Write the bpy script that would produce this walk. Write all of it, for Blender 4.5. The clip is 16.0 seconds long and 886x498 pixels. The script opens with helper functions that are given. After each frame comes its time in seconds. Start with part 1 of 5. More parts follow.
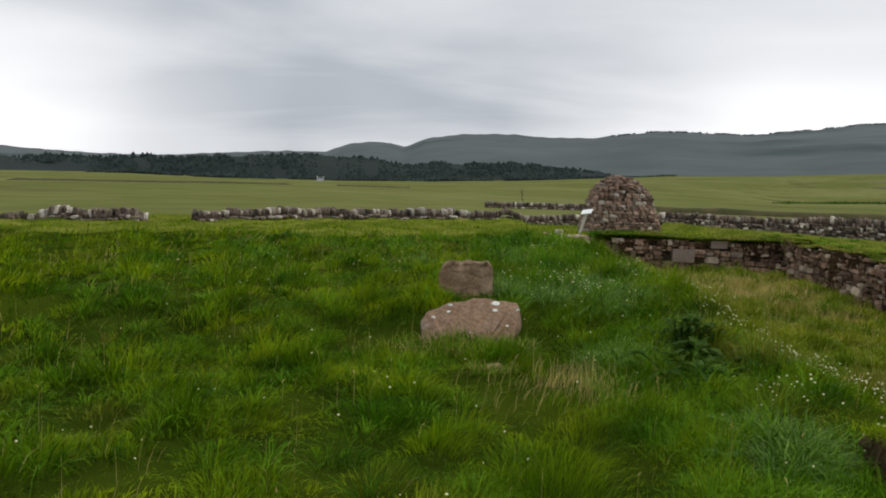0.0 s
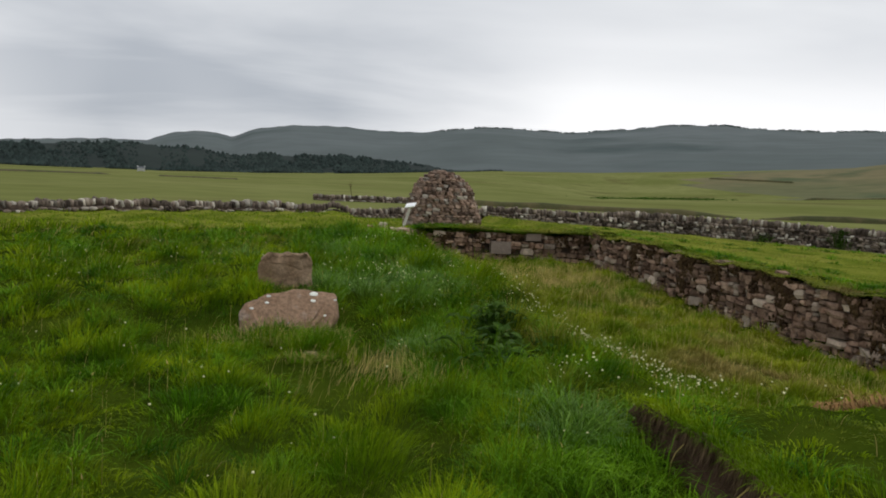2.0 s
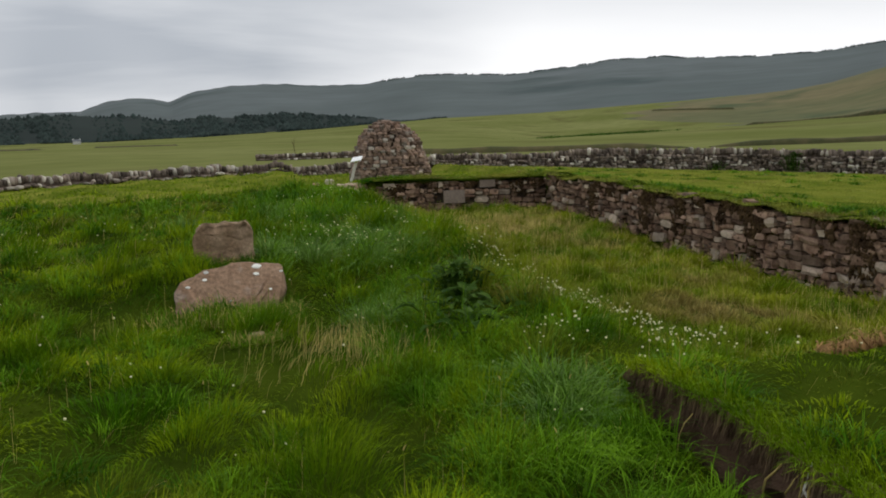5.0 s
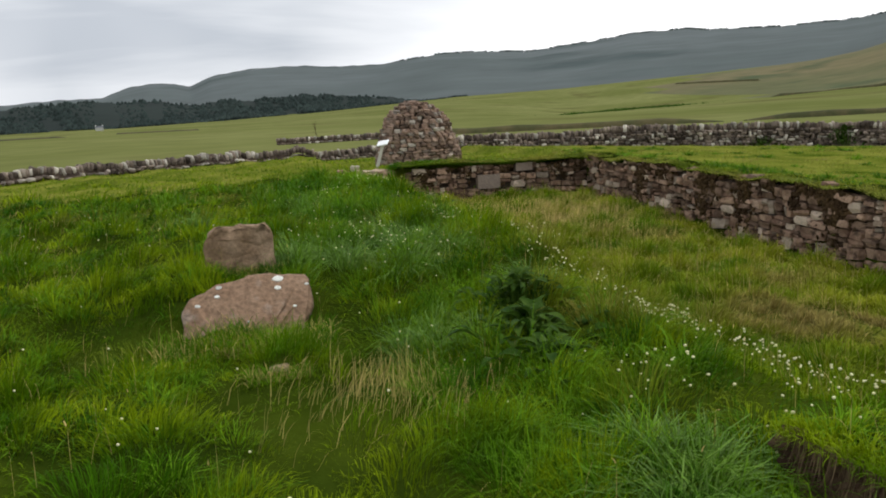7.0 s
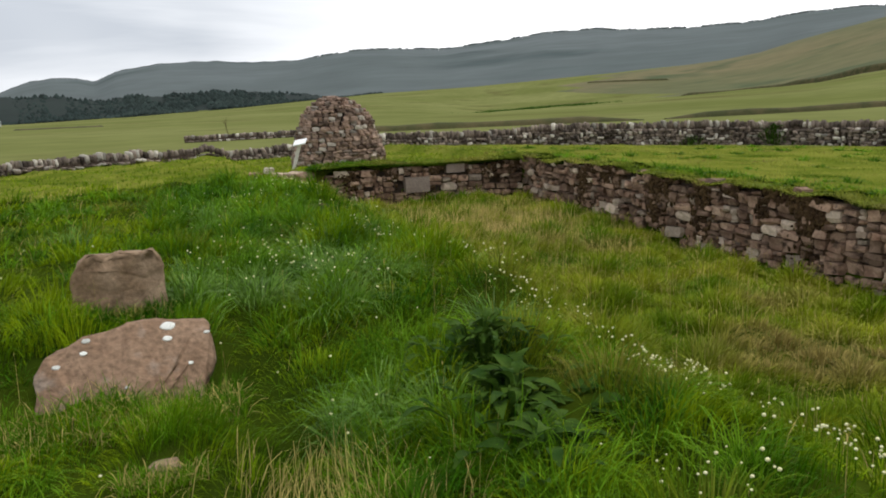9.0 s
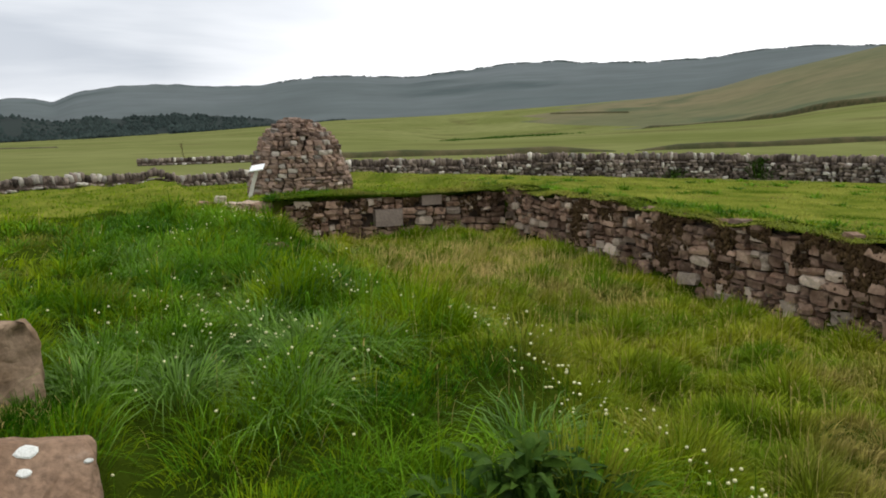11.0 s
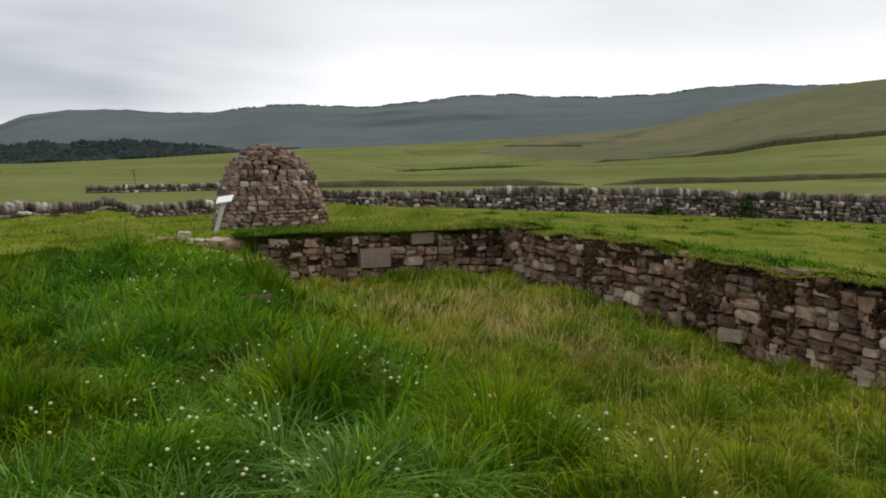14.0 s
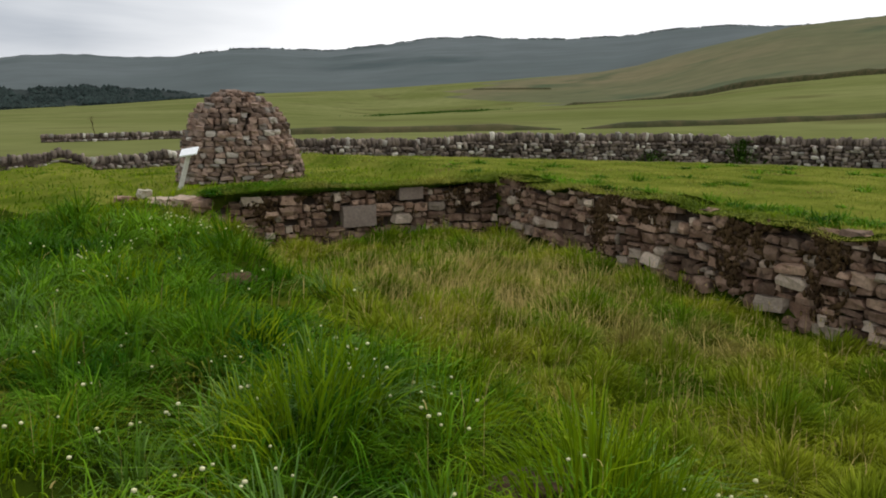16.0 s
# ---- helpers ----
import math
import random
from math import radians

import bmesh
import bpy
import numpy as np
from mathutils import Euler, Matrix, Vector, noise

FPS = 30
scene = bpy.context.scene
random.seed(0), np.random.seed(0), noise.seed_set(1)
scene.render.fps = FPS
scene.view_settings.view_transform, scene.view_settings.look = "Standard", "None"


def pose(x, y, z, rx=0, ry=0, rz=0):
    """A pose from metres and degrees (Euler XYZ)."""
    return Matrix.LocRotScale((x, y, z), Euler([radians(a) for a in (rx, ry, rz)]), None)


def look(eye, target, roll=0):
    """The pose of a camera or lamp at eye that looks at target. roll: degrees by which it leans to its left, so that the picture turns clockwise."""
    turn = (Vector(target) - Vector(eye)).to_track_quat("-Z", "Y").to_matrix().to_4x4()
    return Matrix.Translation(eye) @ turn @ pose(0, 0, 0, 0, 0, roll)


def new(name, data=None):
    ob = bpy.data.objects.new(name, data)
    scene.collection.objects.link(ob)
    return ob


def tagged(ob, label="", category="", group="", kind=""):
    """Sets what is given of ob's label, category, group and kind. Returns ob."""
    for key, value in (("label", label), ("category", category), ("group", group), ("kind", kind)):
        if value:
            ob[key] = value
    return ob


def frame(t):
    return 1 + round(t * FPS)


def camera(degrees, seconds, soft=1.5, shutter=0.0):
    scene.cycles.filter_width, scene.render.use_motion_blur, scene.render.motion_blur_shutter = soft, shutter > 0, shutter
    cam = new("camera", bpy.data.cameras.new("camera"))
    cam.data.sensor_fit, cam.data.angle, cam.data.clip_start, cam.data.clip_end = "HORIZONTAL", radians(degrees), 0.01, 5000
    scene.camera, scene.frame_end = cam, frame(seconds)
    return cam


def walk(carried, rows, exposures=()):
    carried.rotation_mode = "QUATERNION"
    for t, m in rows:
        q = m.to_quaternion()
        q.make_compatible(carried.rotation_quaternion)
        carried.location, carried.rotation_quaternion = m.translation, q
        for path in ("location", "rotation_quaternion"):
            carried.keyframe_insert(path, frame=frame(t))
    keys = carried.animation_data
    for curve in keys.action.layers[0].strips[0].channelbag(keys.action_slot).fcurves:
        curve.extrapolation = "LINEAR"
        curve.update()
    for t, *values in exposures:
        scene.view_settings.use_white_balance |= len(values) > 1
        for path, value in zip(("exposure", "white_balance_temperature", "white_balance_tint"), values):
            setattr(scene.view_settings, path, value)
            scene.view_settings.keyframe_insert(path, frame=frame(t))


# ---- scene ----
cam = camera(54.0, 16.0, soft=1.9)
PATH = [
    (0, (0.041, -1.1, 1.66), (0.091, 0.891, 1.482), 1.7),
    (0.5, (0.037, -1.227, 1.669), (0.201, 0.758, 1.486), 2.0),
    (1, (0.074, -1.344, 1.669), (0.328, 0.631, 1.488), 2.4),
    (1.5, (0.094, -1.433, 1.681), (0.438, 0.529, 1.502), 2.8),
    (2, (0.162, -1.469, 1.687), (0.596, 0.475, 1.507), 2.6),
    (2.5, (0.231, -1.458, 1.68), (0.756, 0.463, 1.493), 2.3),
    (3, (0.191, -1.462, 1.687), (0.823, 0.426, 1.49), 2.1),
    (3.5, (0.16, -1.47, 1.698), (0.853, 0.394, 1.485), 1.7),
    (4, (0.197, -1.32, 1.681), (0.878, 0.546, 1.445), 0.8),
    (4.5, (0.281, -0.981, 1.657), (0.898, 0.903, 1.391), -0.3),
    (5, (0.343, -0.563, 1.656), (0.881, 1.341, 1.362), -1.5),
    (5.2, (0.393, -0.354, 1.639), (0.893, 1.56, 1.34), -1.8),
    (7.3, (0.504, 1.159, 1.694), (0.995, 3.067, 1.35), -3.0),
    (7.5, (0.53, 1.335, 1.688), (1.04, 3.238, 1.343), -3.0),
    (8, (0.585, 1.776, 1.678), (1.148, 3.664, 1.329), -2.8),
    (8.5, (0.657, 2.228, 1.669), (1.273, 4.098, 1.316), -2.5),
    (9, (0.75, 2.687, 1.659), (1.416, 4.539, 1.305), -2.4),
    (9.2, (0.775, 2.859, 1.667), (1.463, 4.703, 1.312), -2.3),
    (11.3, (1.277, 4.902, 1.558), (2.033, 6.733, 1.285), -1.3),
    (11.5, (1.298, 5.002, 1.569), (2.041, 6.841, 1.312), -1.3),
    (12, (1.327, 5.36, 1.549), (2.044, 7.213, 1.318), -1.3),
    (12.5, (1.35, 5.764, 1.526), (2.039, 7.628, 1.303), -1.3),
    (13, (1.348, 6.056, 1.535), (2.016, 7.928, 1.318), -1.0),
    (13.5, (1.304, 6.295, 1.544), (2.097, 8.124, 1.377), -0.5),
    (14, (1.277, 6.611, 1.556), (2.136, 8.403, 1.33), -0.2),
    (14.5, (1.315, 6.926, 1.602), (2.128, 8.73, 1.309), -0.5),
    (15, (1.335, 7.224, 1.614), (2.099, 9.043, 1.291), -1.0),
    (15.5, (1.482, 7.655, 1.598), (2.318, 9.44, 1.262), -0.9),
    (16, (1.572, 8.038, 1.576), (2.486, 9.782, 1.224), -0.6),
]
walk(cam, [(t, look(eye, target, roll)) for t, eye, target, roll in PATH],
     exposures=[(0, -0.36), (2, -0.38), (3.5, -0.44), (5.0, -0.38), (7.3, -0.01), (9.0, 0.08), (12.5, 0.0), (13.3, -0.11), (14.5, -0.31), (16.0, -0.23)])

# ---- world and light: a bright overcast sky ----
world = bpy.data.worlds.new("overcast_sky")
scene.world = world
world.use_nodes = True
wt = world.node_tree
wt.nodes.clear()


def wnode(kind, **kw):
    n = wt.nodes.new(kind)
    for k, v in kw.items():
        n.inputs[k].default_value = v
    return n


SKY_STRENGTH = 1.3
sky = wt.nodes.new("ShaderNodeTexSky")
sky.sky_type, sky.sun_disc = "NISHITA", False
sky.sun_elevation, sky.sun_rotation = radians(66), radians(81)
geo = wt.nodes.new("ShaderNodeTexCoord")
sep = wt.nodes.new("ShaderNodeSeparateXYZ")
wt.links.new(geo.outputs["Generated"], sep.inputs[0])
up = wt.nodes.new("ShaderNodeMath")
up.operation = "MAXIMUM"
up.inputs[1].default_value = 0.03
wt.links.new(sep.outputs["Z"], up.inputs[0])
lift = wt.nodes.new("ShaderNodeMath")
lift.operation = "ADD"
lift.inputs[1].default_value = 0.16
wt.links.new(up.outputs[0], lift.inputs[0])
plane = wt.nodes.new("ShaderNodeVectorMath")
plane.operation = "DIVIDE"
both = wt.nodes.new("ShaderNodeCombineXYZ")
for k in range(3):
    wt.links.new(lift.outputs[0], both.inputs[k])
wt.links.new(geo.outputs["Generated"], plane.inputs[0])
wt.links.new(both.outputs[0], plane.inputs[1])
shift = wt.nodes.new("ShaderNodeMapping")
shift.inputs["Location"].default_value = (3.1, 0.4, 0.0)
shift.inputs["Scale"].default_value = (0.55, 0.85, 0.0)
wt.links.new(plane.outputs[0], shift.inputs[0])
big = wnode("ShaderNodeTexNoise", Scale=0.9, Detail=5.0, Roughness=0.5, Distortion=0.3)
wt.links.new(shift.outputs[0], big.inputs["Vector"])
ramp = wt.nodes.new("ShaderNodeValToRGB")
ramp.color_ramp.elements[0].position, ramp.color_ramp.elements[0].color = 0.36, (0.46, 0.495, 0.55, 1)
ramp.color_ramp.elements[1].position, ramp.color_ramp.elements[1].color = 0.66, (0.80, 0.82, 0.85, 1)
wt.links.new(big.outputs[0], ramp.inputs[0])
# the cloud deck opens to a bright band low over the hills
low = wt.nodes.new("ShaderNodeMapRange")
low.inputs["From Min"].default_value, low.inputs["From Max"].default_value = 0.05, 0.22
low.inputs["To Min"].default_value, low.inputs["To Max"].default_value = 1.0, 0.0
wt.links.new(sep.outputs["Z"], low.inputs["Value"])
gapn = wnode("ShaderNodeTexNoise", Scale=2.2, Detail=3.0)
wt.links.new(geo.outputs["Generated"], gapn.inputs["Vector"])
gapr = wt.nodes.new("ShaderNodeMapRange")
gapr.inputs["From Min"].default_value, gapr.inputs["From Max"].default_value = 0.36, 0.54
wt.links.new(gapn.outputs[0], gapr.inputs["Value"])
# a heavier bank of cloud stands over the middle of the ridge
off = wt.nodes.new("ShaderNodeMath")
off.operation, off.inputs[1].default_value = "SUBTRACT", -0.03
wt.links.new(sep.outputs["X"], off.inputs[0])
side_ = wt.nodes.new("ShaderNodeMath")
side_.operation = "ABSOLUTE"
wt.links.new(off.outputs[0], side_.inputs[0])
thin_ = wt.nodes.new("ShaderNodeMapRange")
thin_.inputs["From Min"].default_value, thin_.inputs["From Max"].default_value = 0.12, 0.5
wt.links.new(side_.outputs[0], thin_.inputs["Value"])
some = wt.nodes.new("ShaderNodeMath")
some.operation, some.inputs[1].default_value = "MULTIPLY", 0.25
wt.links.new(gapr.outputs[0], some.inputs[0])
opening = wt.nodes.new("ShaderNodeMath")
opening.operation, opening.use_clamp = "ADD", True
wt.links.new(some.outputs[0], opening.inputs[0])
wt.links.new(thin_.outputs[0], opening.inputs[1])
gap = wt.nodes.new("ShaderNodeMath")
gap.operation = "MULTIPLY"
wt.links.new(low.outputs[0], gap.inputs[0])
wt.links.new(opening.outputs[0], gap.inputs[1])
bright = wt.nodes.new("ShaderNodeMixRGB")
bright.inputs[2].default_value = (1.15, 1.15, 1.16, 1)
wt.links.new(gap.outputs[0], bright.inputs[0])
wt.links.new(ramp.outputs[0], bright.inputs[1])
cloud = wnode("ShaderNodeBackground", Strength=SKY_STRENGTH)
wt.links.new(bright.outputs[0], cloud.inputs[0])
clear = wnode("ShaderNodeBackground", Strength=0.06)
wt.links.new(sky.outputs[0], clear.inputs[0])
mixs = wnode("ShaderNodeMixShader", Fac=0.94)
wt.links.new(clear.outputs[0], mixs.inputs[1])
wt.links.new(cloud.outputs[0], mixs.inputs[2])
wout = wt.nodes.new("ShaderNodeOutputWorld")
wt.links.new(mixs.outputs[0], wout.inputs[0])

sun = new("sun", bpy.data.lights.new("sun", "SUN"))
sun.data.energy, sun.data.angle, sun.data.color = 1.4, radians(25), (1.0, 0.96, 0.9)
sun.matrix_world = look((26, 4, 60), (0, 0, 0))
tagged(sun, "dim sun behind thick cloud", "sun", kind="structure")


# ---- materials ----
def material(name, c1, c2, scale, rough=0.9, bump=0.3, bscale=None, fine=None, spread=0.0, island=False, rnd=0.35, c3=None, s3=0.0, gloss=0.12, pale=None, share=0.8, grain=0.28):
    """Two colours mixed by a broad noise, a finer noise for grain, a bump, and a random shade per object or island."""
    m = bpy.data.materials.new(name)
    m.use_nodes = True
    nt = m.node_tree
    bs = nt.nodes["Principled BSDF"]
    bs.inputs["Roughness"].default_value = rough
    bs.inputs["Specular IOR Level"].default_value = gloss
    tc = nt.nodes.new("ShaderNodeTexCoord") if spread else nt.nodes.new("ShaderNodeNewGeometry")
    vec = tc.outputs["Object"] if spread else tc.outputs["Position"]
    n1 = nt.nodes.new("ShaderNodeTexNoise")
    n1.inputs["Scale"].default_value, n1.inputs["Detail"].default_value = scale, 6
    nt.links.new(vec, n1.inputs["Vector"])
    r1 = nt.nodes.new("ShaderNodeMapRange")
    r1.inputs["From Min"].default_value, r1.inputs["From Max"].default_value = 0.36, 0.64
    nt.links.new(n1.outputs[0], r1.inputs["Value"])
    mix = nt.nodes.new("ShaderNodeMixRGB")
    mix.inputs[1].default_value, mix.inputs[2].default_value = (*c1, 1), (*c2, 1)
    nt.links.new(r1.outputs[0], mix.inputs[0])
    out = mix.outputs[0]
    if c3:
        n3 = nt.nodes.new("ShaderNodeTexNoise")
        n3.inputs["Scale"].default_value, n3.inputs["Detail"].default_value = s3, 4
        nt.links.new(vec, n3.inputs["Vector"])
        r3 = nt.nodes.new("ShaderNodeMapRange")
        r3.inputs["From Min"].default_value, r3.inputs["From Max"].default_value = 0.56, 0.68
        nt.links.new(n3.outputs[0], r3.inputs["Value"])
        m3 = nt.nodes.new("ShaderNodeMixRGB")
        m3.inputs[2].default_value = (*c3, 1)
        nt.links.new(r3.outputs[0], m3.inputs[0])
        nt.links.new(out, m3.inputs[1])
        out = m3.outputs[0]
    if pale:
        own = nt.nodes.new("ShaderNodeNewGeometry").outputs["Random Per Island"] if island else nt.nodes.new("ShaderNodeObjectInfo").outputs["Random"]
        fold = nt.nodes.new("ShaderNodeMath")
        fold.operation, fold.inputs[1].default_value = "MULTIPLY", 7.31
        nt.links.new(own, fold.inputs[0])
        frac = nt.nodes.new("ShaderNodeMath")
        frac.operation = "FRACT"
        nt.links.new(fold.outputs[0], frac.inputs[0])
        pick = nt.nodes.new("ShaderNodeMapRange")
        pick.inputs["From Min"].default_value, pick.inputs["From Max"].default_value, pick.inputs["To Max"].default_value = share, min(1.0, share + 0.15), 0.85
        nt.links.new(frac.outputs[0], pick.inputs["Value"])
        mp = nt.nodes.new("ShaderNodeMixRGB")
        mp.inputs[2].default_value = (*pale, 1)
        nt.links.new(pick.outputs[0], mp.inputs[0])
        nt.links.new(out, mp.inputs[1])
        out = mp.outputs[0]
    n2 = nt.nodes.new("ShaderNodeTexNoise")
    n2.inputs["Scale"].default_value, n2.inputs["Detail"].default_value = fine or scale * 9, 5
    nt.links.new(vec, n2.inputs["Vector"])
    val = nt.nodes.new("ShaderNodeMapRange")
    val.inputs["To Min"].default_value, val.inputs["To Max"].default_value = 1 - grain, 1 + grain
    nt.links.new(n2.outputs[0], val.inputs["Value"])
    hsv = nt.nodes.new("ShaderNodeHueSaturation")
    nt.links.new(out, hsv.inputs["Color"])
    if island:
        src = nt.nodes.new("ShaderNodeNewGeometry").outputs["Random Per Island"]
    else:
        src = nt.nodes.new("ShaderNodeObjectInfo").outputs["Random"]
    rr = nt.nodes.new("ShaderNodeMapRange")
    rr.inputs["To Min"].default_value, rr.inputs["To Max"].default_value = 1 - rnd, 1 + rnd
    nt.links.new(src, rr.inputs["Value"])
    mul = nt.nodes.new("ShaderNodeMath")
    mul.operation = "MULTIPLY"
    nt.links.new(val.outputs[0], mul.inputs[0])
    nt.links.new(rr.outputs[0], mul.inputs[1])
    nt.links.new(mul.outputs[0], hsv.inputs["Value"])
    nt.links.new(hsv.outputs[0], bs.inputs["Base Color"])
    if bump:
        b = nt.nodes.new("ShaderNodeBump")
        b.inputs["Strength"].default_value, b.inputs["Distance"].default_value = bump, 0.02
        nb = nt.nodes.new("ShaderNodeTexNoise")
        nb.inputs["Scale"].default_value, nb.inputs["Detail"].default_value = bscale or scale * 20, 6
        nt.links.new(vec, nb.inputs["Vector"])
        nt.links.new(nb.outputs[0], b.inputs["Height"])
        nt.links.new(b.outputs[0], bs.inputs["Normal"])
    return m


def leafy(m, amount=0.17, sheen=0.03):
    """Lets some light through thin leaves, which shine a little."""
    nt = m.node_tree
    bs = nt.nodes["Principled BSDF"]
    bs.inputs["Specular IOR Level"].default_value = sheen
    bs.inputs["Roughness"].default_value = 0.5
    tr = nt.nodes.new("ShaderNodeBsdfTranslucent")
    src = bs.inputs["Base Color"].links[0].from_socket
    nt.links.new(src, tr.inputs["Color"])
    mx = nt.nodes.new("ShaderNodeMixShader")
    mx.inputs[0].default_value = amount
    nt.links.new(bs.outputs[0], mx.inputs[1])
    nt.links.new(tr.outputs[0], mx.inputs[2])
    nt.links.new(mx.outputs[0], nt.nodes["Material Output"].inputs[0])
    return m


GRASS = leafy(material("meadow_grass", (0.042, 0.120, 0.001), (0.238, 0.325, 0.005), 1.0, 0.9, 0, island=True, rnd=0.34, fine=3.0, c3=(0.19, 0.18, 0.030), s3=0.45))
TURF = leafy(material("short_turf", (0.145, 0.210, 0.017), (0.300, 0.305, 0.048), 0.7, 0.9, 0, island=True, rnd=0.3, fine=3.0, c3=(0.235, 0.185, 0.060), s3=0.55))
LUSH = leafy(material("lush_grass", (0.026, 0.096, 0.002), (0.155, 0.310, 0.012), 1.3, 0.8, 0, island=True, rnd=0.38, fine=4.0))
INNER = leafy(material("enclosure_grass", (0.100, 0.182, 0.005), (0.280, 0.310, 0.017), 1.1, 0.9, 0, island=True, rnd=0.34, fine=4.0, c3=(0.27, 0.215, 0.060), s3=0.55))
SEDGE = leafy(material("sedge", (0.070, 0.165, 0.012), (0.185, 0.320, 0.042), 2.0, 0.6, 0, island=True, rnd=0.4, fine=6.0), 0.2, 0.25)
STRAW = leafy(material("dry_stalks", (0.60, 0.45, 0.16), (0.48, 0.39, 0.13), 1.3, 0.8, 0, island=True, rnd=0.35), 0.25)
DEAD = material("dead_grass", (0.24, 0.13, 0.05), (0.30, 0.18, 0.07), 3.0, 0.9, 0, island=True, rnd=0.35)
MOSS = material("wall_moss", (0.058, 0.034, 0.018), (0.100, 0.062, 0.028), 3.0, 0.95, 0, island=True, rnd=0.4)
DRYROOT = material("dry_roots", (0.16, 0.11, 0.06), (0.09, 0.06, 0.035), 9.0, 0.9, 0, island=True, rnd=0.45)
SOIL = material("turf_soil", (0.018, 0.032, 0.003), (0.040, 0.060, 0.005), 0.9, 0.95, 0.6, 40, gloss=0.0)
FLOORSOIL = material("floor_turf", (0.034, 0.052, 0.004), (0.066, 0.078, 0.008), 0.9, 0.95, 0.6, 40, gloss=0.0)
OUTERSOIL = material("outer_turf_ground", (0.104, 0.136, 0.015), (0.190, 0.202, 0.034), 0.7, 0.95, 0.7, 30, fine=6.0, rnd=0.0, c3=(0.048, 0.082, 0.006), s3=0.5, gloss=0.0)
FIELD = material("pasture", (0.134, 0.150, 0.046), (0.196, 0.206, 0.076), 0.018, 0.95, 0.4, 2.0, fine=0.25, rnd=0.0, c3=(0.118, 0.114, 0.042), s3=0.035, gloss=0.0)
MOOR = material("moorland", (0.108, 0.112, 0.046), (0.152, 0.130, 0.062), 0.010, 0.95, 0.2, 0.5, fine=0.08, rnd=0.0, c3=(0.062, 0.084, 0.034), s3=0.022)
# HILL's blue-grey has the haze of distance mixed into its base colours
HILL = material("hazed_hill", (0.084, 0.103, 0.100), (0.116, 0.135, 0.135), 0.0016, 0.95, 0.08, 0.02, fine=0.012, rnd=0.0, c3=(0.058, 0.078, 0.076), s3=0.0022)
# tree green with some blue put in for the haze in front of it
FOREST = material("conifer", (0.018, 0.029, 0.026), (0.026, 0.039, 0.034), 0.01, 0.9, 0, island=True, rnd=0.4)
FORESTFLOOR = material("forest_floor", (0.014, 0.022, 0.019), (0.022, 0.032, 0.027), 0.004, 0.95, 0.2, 0.05, fine=0.03, rnd=0.0)
SANDSTONE = material("red_sandstone", (0.205, 0.122, 0.082), (0.360, 0.242, 0.168), 5.0, 0.92, 0.6, 45, fine=28, grain=0.5, rnd=0.5, c3=(0.080, 0.052, 0.036), s3=6.5, pale=(0.50, 0.405, 0.31), share=0.72)
DRESSED = material("dressed_block", (0.27, 0.205, 0.165), (0.33, 0.26, 0.21), 4.0, 0.9, 0.35, 40, fine=22, grain=0.45, rnd=0.05)
RUBBLE = material("cairn_rubble", (0.200, 0.130, 0.094), (0.300, 0.215, 0.165), 5.0, 0.92, 0.5, 35, fine=22, grain=0.5, rnd=0.5, c3=(0.10, 0.072, 0.054), s3=6.5, pale=(0.38, 0.34, 0.29), share=0.78)
DYKE = material("dyke_stone", (0.115, 0.088, 0.070), (0.255, 0.205, 0.165), 2.0, 0.92, 0.5, 25, rnd=0.6, island=True, c3=(0.050, 0.040, 0.032), s3=5.0, pale=(0.52, 0.48, 0.41), share=0.75)
DYKE_O = material("dyke_stone_single", (0.115, 0.088, 0.070), (0.255, 0.205, 0.165), 2.0, 0.92, 0.5, 25, rnd=0.6, c3=(0.050, 0.040, 0.032), s3=5.0, pale=(0.52, 0.48, 0.41), share=0.75)
MORTAR = material("wall_core", (0.045, 0.033, 0.025), (0.085, 0.062, 0.046), 6.0, 0.95, 0.8, 60)
EARTH = material("bare_earth", (0.060, 0.035, 0.022), (0.110, 0.068, 0.042), 5.0, 0.95, 0.9, 50)
BOULDER = material("boulder_stone", (0.225, 0.140, 0.088), (0.300, 0.200, 0.132), 3.5, 0.9, 1.0, 22, fine=26, rnd=0.05, c3=(0.310, 0.235, 0.180), s3=4.5, grain=0.75)
BOULDER2 = material("back_boulder_stone", (0.250, 0.165, 0.100), (0.335, 0.238, 0.155), 4.0, 0.9, 0.7, 30, fine=26, rnd=0.05, c3=(0.17, 0.115, 0.070), s3=6.0, grain=0.6)
PALESTONE = material("pale_stone", (0.42, 0.37, 0.26), (0.56, 0.50, 0.38), 4.0, 0.9, 0.5, 30, spread=1, rnd=0.05)
LICHEN = material("white_lichen", (0.66, 0.66, 0.60), (0.75, 0.75, 0.70), 20, 0.9, 0.4, 120)
CLOVER = material("clover_head", (0.78, 0.73, 0.38), (0.86, 0.81, 0.50), 30, 0.8, 0, island=True, rnd=0.15)
DOCK = leafy(material("dock_leaf", (0.030, 0.076, 0.010), (0.080, 0.146, 0.020), 6.0, 0.5, 0.2, 60, island=True, rnd=0.4), 0.25)
PAINT = material("white_panel", (0.74, 0.75, 0.74), (0.80, 0.80, 0.79), 8.0, 0.35, 0.05)
POST = material("weathered_post", (0.52, 0.49, 0.42), (0.62, 0.59, 0.52), 9.0, 0.8, 0.3, 60)
RENDERW = material("white_harling", (0.62, 0.62, 0.60), (0.70, 0.70, 0.68), 1.0, 0.9, 0.1)
SLATE = material("slate_roof", (0.10, 0.105, 0.115), (0.14, 0.145, 0.155), 1.0, 0.8, 0.1)


